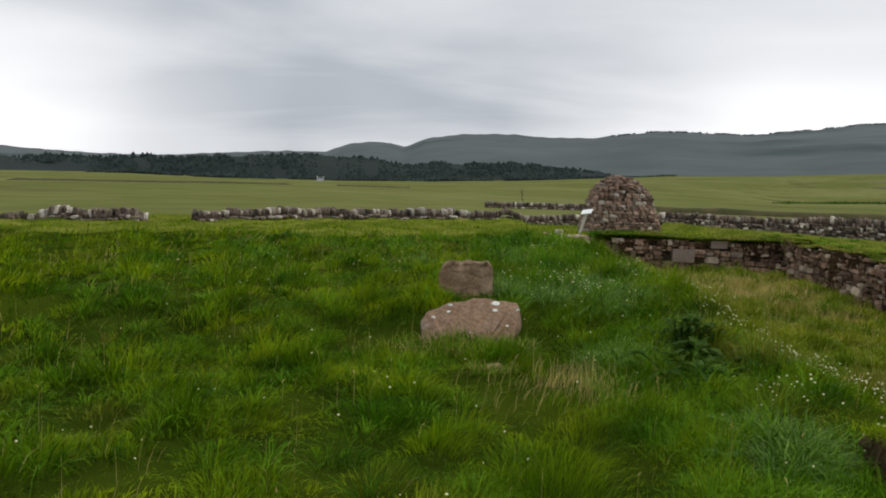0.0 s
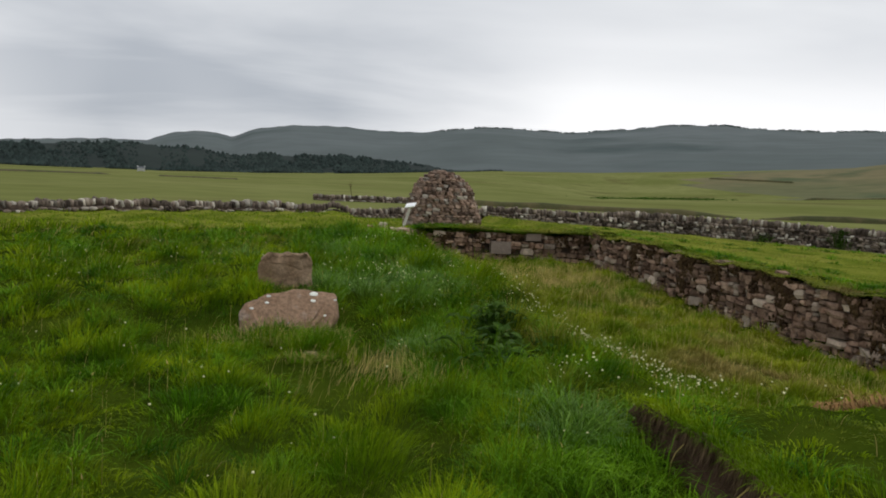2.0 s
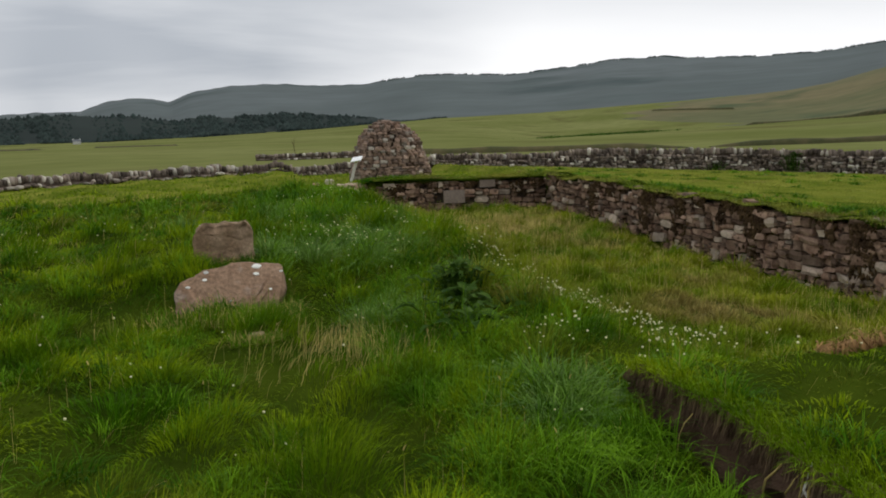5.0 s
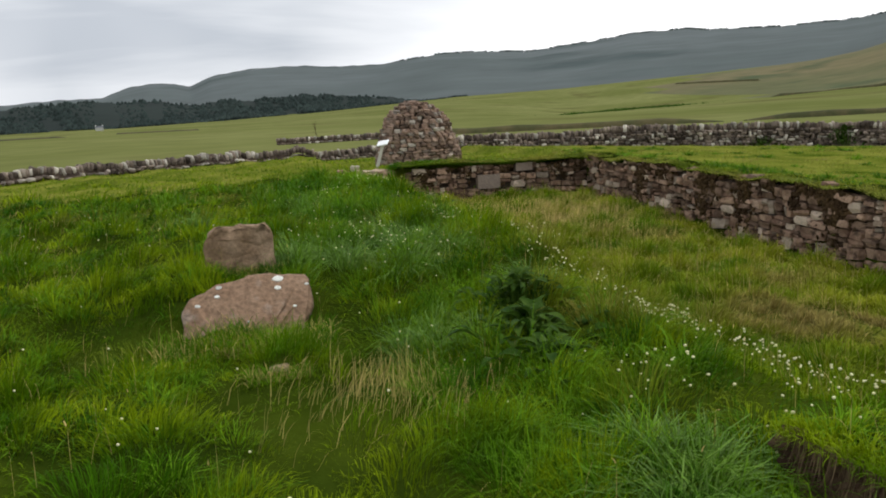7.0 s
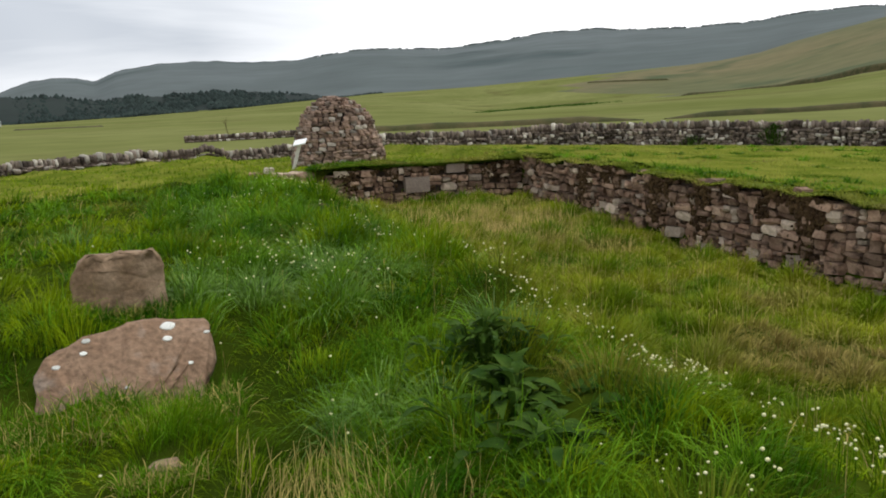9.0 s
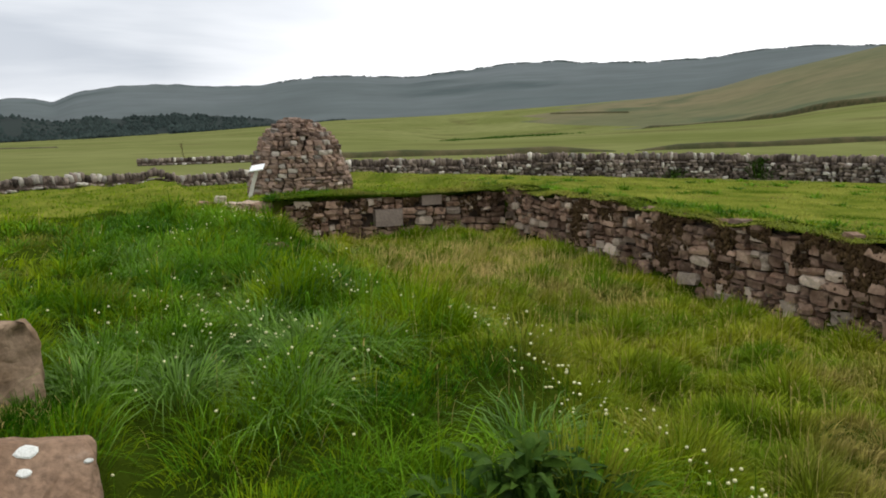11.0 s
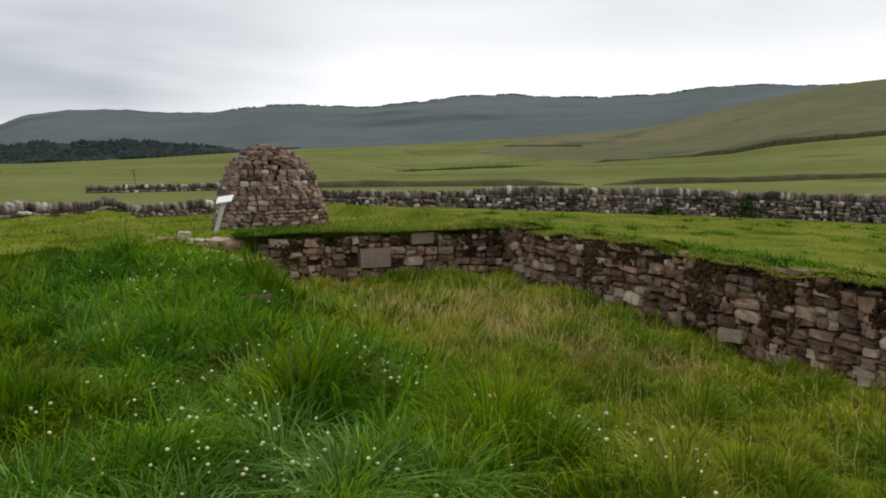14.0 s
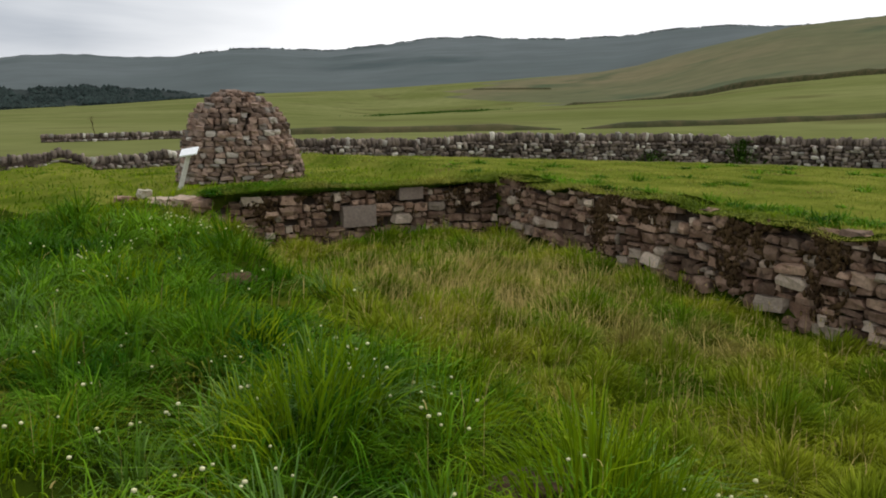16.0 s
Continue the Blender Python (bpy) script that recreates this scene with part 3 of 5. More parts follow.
turf_lip("turf_side", (9.1, 20.35), (9.1, 3.4), lambda f: side_top(f) + 0.02, 3, "ragged green turf hanging over the side wall head", 0.05, 0.06)
turf_lip("turf_end", (4.25, 20.4), (9.0, 20.4), lambda f: 0.17 + 0.02 * math.sin(9 * f) + 0.07 * math.exp(-((f - 0.19) / 0.25) ** 2), 4, "thick green turf hanging over the end wall head", 0.05, 0.05)

# the broken end of the turf-grown wall beside the walker, bare earth and roots
rng = np.random.default_rng(21)
vs, fs = [], []
ny, nz = 34, 9
for j in range(nz):
    for i in range(ny):
        y = 1.3 + 3.15 * i / (ny - 1)
        x = 3.01 + 0.06 * math.sin(y * 2.2) + 0.10 * max(0, y - 4.05)
        f = j / (nz - 1)
        zt, zb = 0.02, -0.55
        vs.append((x + 0.05 * rng.normal() * (0 < j < nz - 1) - 0.13 * math.sin(f * 3.1) * (1 - f) + 0.02, y, zb + (zt - zb) * f + 0.02 * rng.normal()))
for j in range(nz - 1):
    for i in range(ny - 1):
        k = j * ny + i
        fs.append((k, k + ny, k + ny + 1, k + 1))
for i in range(ny):
    x, y, z = vs[(nz - 1) * ny + i]
    vs.append((x + 0.34, y, z - 0.12))
for i in range(ny - 1):
    k = (nz - 1) * ny + i
    fs.append((k, k + ny, k + ny + 1, k + 1))
earth = new("earth_face", mesh_from("earth_face", vs, fs, EARTH, True))
tagged(earth, "crumbling brown earth and roots at the broken wall end", "earth bank", kind="structure")


# ---- boulders ----
def boulder(name, mat, pts, label, subdiv=2, jitter=0.018, seed=1, bevel=0.022):
    """A block hulled from a few corners, rounded and roughened."""
    bm = bmesh.new()
    for p in pts:
        bm.verts.new(p)
    bmesh.ops.convex_hull(bm, input=bm.verts[:])
    bmesh.ops.triangulate(bm, faces=bm.faces[:])
    bmesh.ops.bevel(bm, geom=bm.edges[:], offset=bevel, segments=2, profile=0.55, affect="EDGES", clamp_overlap=True)
    bmesh.ops.triangulate(bm, faces=bm.faces[:])
    for _ in range(subdiv):
        bmesh.ops.subdivide_edges(bm, edges=[e for e in bm.edges if e.calc_length() > 0.07], cuts=1)
        bmesh.ops.triangulate(bm, faces=bm.faces[:])
    for v in bm.verts:
        q = v.co * 7
        v.co += Vector((noise.noise(q), noise.noise(q + Vector((9, 0, 0))), noise.noise(q + Vector((0, 7, 0))))) * jitter * 1.6 + Vector((noise.noise(q * 4), noise.noise(q * 4 + Vector((5, 0, 0))), noise.noise(q * 4.3))) * jitter * 0.5
    ob = new(name, bm_mesh(name, bm, mat, True))
    return tagged(ob, label, "boulder", group="boulders in the grass")


slab = boulder("boulder", BOULDER, [(0.12, 8.70, 0.06), (0.30, 8.74, 0.125), (0.62, 8.80, 0.225), (0.68, 8.80, 0.215), (0.80, 8.79, 0.195), (1.15, 8.78, 0.185), (1.20, 8.72, 0.12), (1.19, 8.66, -0.10), (1.02, 8.28, -0.36), (0.55, 8.12, -0.42), (0.08, 8.34, -0.36),
                                    (0.05, 8.62, -0.05), (0.12, 9.2, -0.45), (1.18, 9.25, -0.45), (0.66, 8.98, 0.17), (1.16, 8.98, 0.13), (0.16, 8.95, 0.0)], "pinkish sandstone slab with white lichen spots, sunk in grass", seed=3, bevel=0.014)
rockb = boulder("boulder", BOULDER2, [(0.29, 9.72, 0.46), (0.34, 9.74, 0.52), (0.42, 9.76, 0.55), (0.90, 9.78, 0.55), (0.955, 9.77, 0.48), (0.965, 9.73, 0.30), (0.93, 9.68, -0.2), (0.28, 9.64, -0.2), (0.26, 9.68, 0.2),
                                     (0.35, 10.1, 0.47), (0.88, 10.12, 0.48), (0.92, 10.2, -0.2), (0.3, 10.2, -0.2)], "brown squared boulder standing in grass behind the slab", seed=4, jitter=0.024)
sunk = boulder("boulder", BOULDER2, [(-0.92, 7.3, -0.37), (-0.42, 7.35, -0.35), (-0.28, 7.75, -0.32), (-0.8, 7.85, -0.35), (-0.95, 7.2, -0.5), (-0.3, 7.25, -0.5), (-0.22, 7.85, -0.5), (-0.85, 7.95, -0.5)], "flat brown stone sunk almost level with the grass", subdiv=1, seed=6)
small = boulder("boulder", BOULDER2, [(0.70, 7.24, -0.23), (0.83, 7.24, -0.22), (0.86, 7.36, -0.21), (0.73, 7.40, -0.21), (0.64, 7.18, -0.4), (0.92, 7.18, -0.4), (0.92, 7.45, -0.4), (0.64, 7.45, -0.4)], "small brown stone nearly lost in long grass", subdiv=1, seed=5)
bpy.context.view_layer.update()
lrnd = random.Random(8)
for lx, lz, w in ((0.20, -0.02, 0.05), (0.37, 0.05, 0.045), (0.39, 0.13, 0.05), (0.91, 0.165, 0.085), (0.90, 0.08, 0.055), (1.03, -0.10, 0.035), (1.16, 0.09, 0.035), (0.62, -0.2, 0.03)):
    hit, p, nr, _ = slab.ray_cast(Vector((lx, 6.5, lz + 0.5)), Vector((0, 1, -0.22)))
    if not hit:
        continue
    bm = bmesh.new()
    bmesh.ops.create_circle(bm, cap_ends=True, segments=11, radius=1)
    for v in bm.verts:
        k = lrnd.uniform(0.82, 1.05)
        v.co = Vector((v.co.x * w * 0.62 * k, v.co.y * w * 0.42 * k, 0))
    r = bmesh.ops.extrude_face_region(bm, geom=bm.faces[:])
    for v in [g for g in r["geom"] if isinstance(g, bmesh.types.BMVert)]:
        v.co = v.co * 0.8 + Vector((0, 0, 0.006))
    m = Matrix.Translation(p + nr * 0.002) @ nr.to_track_quat("Z", "Y").to_matrix().to_4x4()
    bm.transform(m)
    bmesh.ops.recalc_face_normals(bm, faces=bm.faces[:])
    part("lichen_spot", bm_mesh("lichen_spot", bm, LICHEN), slab, "white lichen")


# ---- the cairn-like stub of masonry ----
CX, CY = 5.93, 24.75
cz = gz(CX, CY - 0.8) - 0.05
PROFILE = ([0.0, 0.2, 0.45, 0.7, 0.95, 1.2, 1.42, 1.58, 1.70], [1.13, 1.12, 1.07, 1.0, 0.90, 0.78, 0.62, 0.42, 0.16])


def cairn_point(u, z):
    """Bearing u and height z to a place on the heap: steeper to one side, with a shoulder."""
    r = float(np.interp(z, *PROFILE))
    c, s = math.cos(u), math.sin(u)
    e = (abs(c) ** 2.6 + abs(s) ** 2.6) ** (-1 / 2.6)
    x = r * e * c
    x = x * (1.03 if c > 0 else 1.0) + (0.06 if c > 0 and 1.0 < z < 1.4 else 0) - 0.07 * z / 1.7
    return x, r * e * s * 0.8, r


bm = bmesh.new()
rings = []
for z in np.linspace(0, 1.66, 12):
    ring = []
    for k in range(20):
        x, y, _ = cairn_point(k * math.tau / 20, z)
        ring.append(bm.verts.new((x * 0.93, y * 0.93, z * 0.98)))
    rings.append(ring)
for r0, r1 in zip(rings, rings[1:]):
    for k in range(20):
        bm.faces.new((r0[k], r0[(k + 1) % 20], r1[(k + 1) % 20], r1[k]))
bm.faces.new(rings[-1])
cairn = new("stone_cairn", None)
cairn.empty_display_size = 0.2
cairn.matrix_basis = pose(CX, CY, cz)
tagged(cairn, "tall tapering heap of rough reddish rubble masonry", "cairn")
part("heap_core", bm_mesh("heap_core", bm, MORTAR), cairn)
crnd = random.Random(31)
z = 0.02
while z < 1.66:
    hh = crnd.uniform(0.065, 0.125)
    _, _, r = cairn_point(0, z)
    u = -math.pi + crnd.uniform(0, 0.3)
    while u < math.pi:
        ln = crnd.uniform(0.09, 0.24)
        du = ln / max(r, 0.2)
        x, y, _ = cairn_point(u + du / 2, min(z + hh / 2, 1.66))
        if math.sin(u + du / 2) < 0.35:
            x2, y2, _ = cairn_point(u + du / 2 + 0.05, min(z + hh / 2, 1.66))
            yaw = math.degrees(math.atan2(y2 - y, x2 - x))
            part("stone", CAIRNS[crnd.randrange(10)], cairn, m=pose(x * 0.965, y * 0.965, z + hh / 2, crnd.uniform(-9, 9), crnd.uniform(-12, 12), yaw + crnd.uniform(-10, 10)) @ Matrix.Diagonal((ln * 0.98, crnd.uniform(0.13, 0.24), hh * 1.0, 1)))
        u += du + 0.012 / max(r, 0.2)
    z += hh
for x, y, z, w, h in ((-0.10, -0.05, 1.67, 0.36, 0.11), (0.20, 0.0, 1.60, 0.26, 0.14), (-0.40, 0.05, 1.53, 0.22, 0.12), (0.46, 0.0, 1.45, 0.24, 0.14)):
    part("stone", CAIRNS[crnd.randrange(10)], cairn, m=pose(x, y, z, 4, crnd.uniform(-8, 8), crnd.uniform(0, 30)) @ Matrix.Diagonal((w, 0.3, h, 1)))

# ---- information lectern ----
sx, sy = 4.50, 23.1
sz = gz(sx, sy) - 0.02
sign = new("information_lectern", None)
sign.empty_display_size = 0.2
sign.matrix_basis = pose(sx, sy, sz)
tagged(sign, "leaning pale post with a small white slanted board", "sign")
bm = bmesh.new()
bmesh.ops.create_cube(bm, size=1.0, matrix=Matrix.Translation((0.03, 0, 0.27)) @ Euler((0, radians(17), 0)).to_matrix().to_4x4() @ Matrix.Diagonal((0.075, 0.06, 0.78, 1)))
bmesh.ops.bevel(bm, geom=bm.edges[:], offset=0.008, segments=1, affect="EDGES")
part("post", bm_mesh("post", bm, POST), sign, "weathered pale timber post")
bm = bmesh.new()
bmesh.ops.create_cube(bm, size=1.0, matrix=pose(0.135, -0.02, 0.645, 24, -9, -28) @ Matrix.Diagonal((0.30, 0.26, 0.03, 1)))
bmesh.ops.bevel(bm, geom=bm.edges[:], offset=0.006, segments=1, affect="EDGES")
part("board", bm_mesh("board", bm, PAINT), sign, "plain white board")

# ---- stones tumbled at the end of the wall ----
trnd = random.Random(77)
for x, y, w, d, h, mat in ((3.58, 21.2, 0.17, 0.15, 0.13, "pale"), (3.36, 21.35, 0.30, 0.24, 0.10, "red"), (3.80, 21.1, 0.34, 0.3, 0.11, "red"), (4.10, 20.9, 0.36, 0.3, 0.14, "red"), (4.22, 20.55, 0.34, 0.28, 0.16, "red")):
    me = bm_mesh("fallen_stone", stone_bm(trnd, 0.2, 0.6, 2), PALESTONE if mat == "pale" else SANDSTONE)
    ob = new("fallen_stone", me)
    ob.matrix_basis = pose(x, y, gz(x, y) + h * 0.42 + (0.06 if mat == "pale" else 0), trnd.uniform(-8, 8), trnd.uniform(-8, 8), trnd.uniform(0, 60)) @ Matrix.Diagonal((w, d, h, 1))
    tagged(ob, "pale lichened stone on the tumbled wall end" if mat == "pale" else "reddish stone tumbled from the ruined wall", "stone", "tumbled stones")


# ---- drystone dykes ----
def dyke(name, line, height, label, seed, singles=0, cope=True, size=1.0):
    """A drystone wall along a line of places, standing on the ground; its first stones are parts, the rest one mesh."""
    rnd = random.Random(seed)
    wall = new(name, None)
    wall.empty_display_size = 0.3
    tagged(wall, label, "stone wall", kind="structure")
    vs, fs = [], []
    many = []
    for (x0, y0), (x1, y1) in zip(line, line[1:]):
        L = math.hypot(x1 - x0, y1 - y0)
        dx, dy = (x1 - x0) / L, (y1 - y0) / L
        yaw = math.degrees(math.atan2(dy, dx))
        hgt = lambda f: height(x0 + (x1 - x0) * f, y0 + (y1 - y0) * f)
        nseg = max(1, int(L / 1.0))
        for k in range(nseg + 1):
            f = k / nseg
            x, y = x0 + (x1 - x0) * f, y0 + (y1 - y0) * f
            g, t = gz(x, y) - 0.15, gz(x, y) + hgt(f) - 0.12
            for off, z, w in ((-1, g, 0.22), (-1, t, 0.12), (1, t, 0.12), (1, g, 0.22)):
                vs.append((x - dy * off * w, y + dx * off * w, z))
            if k:
                b = len(vs) - 8
                for j in range(4):
                    fs.append((b + j, b + (j + 1) % 4, b + 4 + (j + 1) % 4, b + 4 + j))
            if k in (0, nseg):
                b = len(vs) - 4
                fs.append((b, b + 1, b + 2, b + 3))
        z = 0.0
        hmax = max(hgt(k / 4) for k in range(5))
        while z < hmax:
            ch = rnd.uniform(0.065, 0.12) * size
            s = rnd.uniform(-0.1, 0.1)
            while s < L:
                ln = rnd.uniform(0.10, 0.26) * size
                f = min(1, max(0, (s + ln / 2) / L))
                h = hgt(f)
                if z + ch < h - (0.15 if cope else -0.03):
                    x, y = x0 + (x1 - x0) * f, y0 + (y1 - y0) * f
                    off = -(0.23 - 0.10 * z / max(h, 0.1)) + rnd.uniform(-0.03, 0.03)
                    side = 1 if (dx * (3 - y) - dy * (2 - x)) > 0 else -1
                    off = -off * side
                    m = pose(x - dy * off, y + dx * off, gz(x, y) + z + ch / 2, rnd.uniform(-9, 9), rnd.uniform(-10, 10) if rnd.random() > 0.12 else rnd.uniform(60, 110), yaw + rnd.uniform(-9, 9)) @ Matrix.Diagonal((ln * 0.93, rnd.uniform(0.16, 0.32), ch * 0.93, 1))
                    many.append((m, DYKES[rnd.randrange(len(DYKES))]))
                s += ln + 0.01
            z += ch
        # the cope: thin stones set on edge, side by side
        s = 0.0
        while cope and s < L:
            ln = rnd.uniform(0.07, 0.15) * size
            f = min(1, (s + ln / 2) / L)
            x, y, h = x0 + (x1 - x0) * f, y0 + (y1 - y0) * f, hgt(f)
            up = rnd.uniform(0.19, 0.27)
            m = pose(x, y, gz(x, y) + h - 0.19 + up / 2, rnd.uniform(-6, 6), rnd.uniform(-14, 14), yaw + rnd.uniform(-9, 9)) @ Matrix.Diagonal((ln * 1.02, rnd.uniform(0.26, 0.36), up, 1))
            many.append((m, DYKES[rnd.randrange(len(DYKES))]))
            s += ln + 0.006
    part("wall_core", mesh_from("wall_core", vs, fs, MORTAR), wall)
    many.sort(key=lambda q: (q[0].translation - Vector((9, 14, 0))).length)
    for m, me in many[:singles]:
        part("stone", me, wall, m=m)
    if many[singles:]:
        V, F, nv = [], [], 0
        for m, me in many[singles:]:
            co = np.empty(len(me.vertices) * 3)
            me.vertices.foreach_get("co", co)
            A = np.array(m)
            V.append(co.reshape(-1, 3) @ A[:3, :3].T + A[:3, 3])
            q = np.array([p.vertices[:] for p in me.polygons])
            F.append(q + nv)
            nv += len(me.vertices)
        ob = part("stonework", tri_mesh("stonework", np.concatenate(V), np.concatenate(F), DYKE), wall)
        tagged(ob, "grey and lichened dyke stones", kind="stuff")
    return wall


def soft_line(pts, step=1.6):
    """The same line in short steps, slightly wavering."""
    out = []
    for k, (a, b) in enumerate(zip(pts, pts[1:])):
        n = max(1, int(math.dist(a, b) / step))
        for j in range(n):
            f = j / n
            x, y = a[0] + (b[0] - a[0]) * f, a[1] + (b[1] - a[1]) * f
            out.append((x + 0.12 * math.sin(y * 0.7 + x), y + 0.12 * math.sin(x * 0.9)))
    return out + [pts[-1]]


right_h = lambda x, y: 0.31 + 0.08 * float(sm(4, 8, x)) + 0.40 * float(sm(9, 19, x)) + 0.02 * math.sin(x * 1.3) + 0.015 * math.sin(y * 3.1)
left_h = lambda x, y: 0.27 + 0.05 * math.sin(x * 1.1) + 0.04 * math.sin(x * 2.7)
dyke("field_dyke", soft_line([(-7.3, 27.3), (-3, 30.3), (1.5, 32.2), (6, 32.6), (10, 32.3), (14, 31.6), (18, 30.0), (22, 27.6), (24.6, 23.5), (26.5, 18.5), (28, 12)]), right_h, "grey drystone field dyke with pale lichened cope stones", 41, 300)
dyke("field_dyke", soft_line([(-22, 23.2), (-15, 25.0), (-11, 25.9), (-8.6, 26.3)]), left_h, "broken stretch of low drystone dyke ending at a gap", 42, 60)


# ---- the further field banks: turf and stone, with a gap ----
def bank(name, line, h, w, mat, label, seed):
    rnd = np.random.default_rng(seed)
    rows = []
    for k, (x, y) in enumerate(line):
        x2, y2 = line[min(k + 1, len(line) - 1)]
        x1, y1 = line[max(k - 1, 0)]
        L = math.hypot(x2 - x1, y2 - y1)
        nx, ny = -(y2 - y1) / L, (x2 - x1) / L
        g = gz(x, y)
        hh = h * (1 + 0.15 * rnd.uniform(-1, 1)) * (0.25 if k in (0, len(line) - 1) else 1)
        rows.append([(x + nx * o * w, y + ny * o * w, g + z * hh - 0.05) for o, z in ((-1, -0.2), (-0.75, 0.55), (-0.35, 0.95), (0.3, 1.0), (0.75, 0.6), (1, -0.2))])
    vs = [p for r in rows for p in r]
    fs = [(6 * k + j, 6 * k + j + 1, 6 * k + 7 + j, 6 * k + 6 + j) for k in range(len(rows) - 1) for j in range(5)]
    ob = new(name, mesh_from(name, vs, fs, mat, True))
    return tagged(ob, label, "bank", kind="structure")


HEDGE = material("bank_turf", (0.055, 0.060, 0.024), (0.100, 0.085, 0.040), 0.8, 0.95, 0.8, 8.0, fine=4.0, rnd=0.1)
bank("field_bank", soft_line([(12, 57.5), (22.4, 55.5), (29, 53.0), (32.5, 51.6)], 2.5), 0.42, 0.45, HEDGE, "dark rough turf bank along a far field edge", 1)
bank("field_bank", soft_line([(33.8, 51.2), (43, 50), (55, 48), (75, 44)], 2.5), 0.42, 0.45, HEDGE, "dark rough turf bank along a far field edge", 2)
dyke("far_dyke", soft_line([(4.2, 56.0), (8, 55.5), (12, 55.5)], 2.0), lambda x, y: 0.36, "short far stretch of dark drystone dyke", 43, 0, size=1.6)


def far_line(az_el_r, h, w, label, seed):
    """A dark dyke seen as a line across the far slopes."""
    pts = []
    azs = np.linspace(az_el_r[0][0], az_el_r[-1][0], 40)
    rs = np.interp(azs, [p[0] for p in az_el_r], [p[1] for p in az_el_r])
    for a, r in zip(azs, rs):
        pts.append((AZ0[0] + r * math.sin(radians(a)), AZ0[1] + r * math.cos(radians(a))))
    return bank("far_bank", pts, h, w, HEDGE, label, seed)


far_line([(35, 330), (41, 300), (46, 268), (54, 262), (66, 255)], 1.7, 1.3, "dark dyke line across the far moor slope", 5)
far_line([(29.5, 540), (34.5, 500)], 0.9, 1.0, "dark dyke line across the far moor slope", 6)
far_line([(-26, 150), (-18, 165), (-9, 190)], 0.35, 2.0, "dark sunken ditch line across pasture", 7)
far_line([(-6, 210), (-1, 210)], 0.35, 2.0, "dark sunken ditch line across pasture", 8)

# ---- white farmhouse far off against the trees ----
ha, hr = radians(-6.8), 700
hx, hy = AZ0[0] + hr * math.sin(ha), AZ0[1] + hr * math.cos(ha)
house = new("farmhouse", None)
house.matrix_basis = pose(hx, hy, gz(hx, hy) - 0.3, 0, 0, 8) @ Matrix.Scale(0.62, 4)
tagged(house, "tiny white farmhouse with a slate roof by the trees", "house")
bm = bmesh.new()
bmesh.ops.create_cube(bm, size=1.0, matrix=Matrix.Translation((0, 0, 2.0)) @ Matrix.Diagonal((9, 5, 4.0, 1)))
part("wall", bm_mesh("wall", bm, RENDERW), house)
part("roof", mesh_from("roof", [(-4.8, -2.8, 3.9), (4.8, -2.8, 3.9), (4.8, 2.8, 3.9), (-4.8, 2.8, 3.9), (-4.8, 0, 6.2), (4.8, 0, 6.2)], [(0, 1, 5, 4), (2, 3, 4, 5), (0, 4, 3), (1, 2, 5), (3, 2, 1, 0)], SLATE), house)
for k in (-1, 1):
    bm = bmesh.new()
    bmesh.ops.create_cube(bm, size=1.0, matrix=Matrix.Translation((4.0 * k, 0, 6.4)) @ Matrix.Diagonal((0.9, 1.2, 1.6, 1)))
    part("chimney", bm_mesh("chimney", bm, RENDERW), house)


# ---- grass ----
def blades(name, x, y, z, length, width, lean, lean_dir, mat, label, curl=0.55, kind="stuff", category="grass", seed=0):
    """Curved tapering blades, one mesh: each with a foot, a bend and a tip."""
    rnd = np.random.default_rng(seed)
    n = len(x)
    face = rnd.uniform(0, math.tau, n)
    wx, wy = np.cos(face) * width / 2, np.sin(face) * width / 2
    root = np.stack([x, y, z], 1)
    over = np.clip(lean * (1 + curl), 0, 2.2)

    def along(f):
        """The place a part f up the blade, which bows over by its own weight."""
        bow = f * f * over * 0.55
        return np.stack([np.cos(lean_dir) * length * (0.35 * lean * f + bow * 0.75), np.sin(lean_dir) * length * (0.35 * lean * f + bow * 0.75), length * (f * (1.02 - 0.12 * lean) - 0.42 * f * f * f * over)], 1)

    W = np.stack([wx, wy, np.zeros(n)], 1)
    a1, a2 = along(0.42), along(0.76)
    V = np.stack([root - W, root + W, root + a1 - W * 0.9, root + a1 + W * 0.9, root + a2 - W * 0.6, root + a2 + W * 0.6, root + along(1.0)], 1).reshape(-1, 3)
    b = np.arange(n)[:, None] * 7
    F = np.concatenate([b + np.array([t]) for t in ([0, 1, 3], [0, 3, 2], [2, 3, 5], [2, 5, 4], [4, 5, 6])], 1).reshape(-1, 3)
    ob = new(name, tri_mesh(name, V, F, mat))
    return tagged(ob, label, category, kind=kind)


PX = np.array([0.1, 0.2, 0.5, 0.75, 1.28, 1.35, 1.35, 1.6])
PY = np.array([-1.4, -0.9, 1.2, 2.7, 4.9, 6.0, 7.2, 8.1])


def path_distance(x, y):
    d = np.full(len(x), 1e9)
    for k in range(len(PX) - 1):
        ax, ay, bx, by = PX[k], PY[k], PX[k + 1], PY[k + 1]
        t = np.clip(((x - ax) * (bx - ax) + (y - ay) * (by - ay)) / ((bx - ax) ** 2 + (by - ay) ** 2), 0, 1)
        d = np.minimum(d, np.hypot(x - ax - t * (bx - ax), y - ay - t * (by - ay)))
    return d


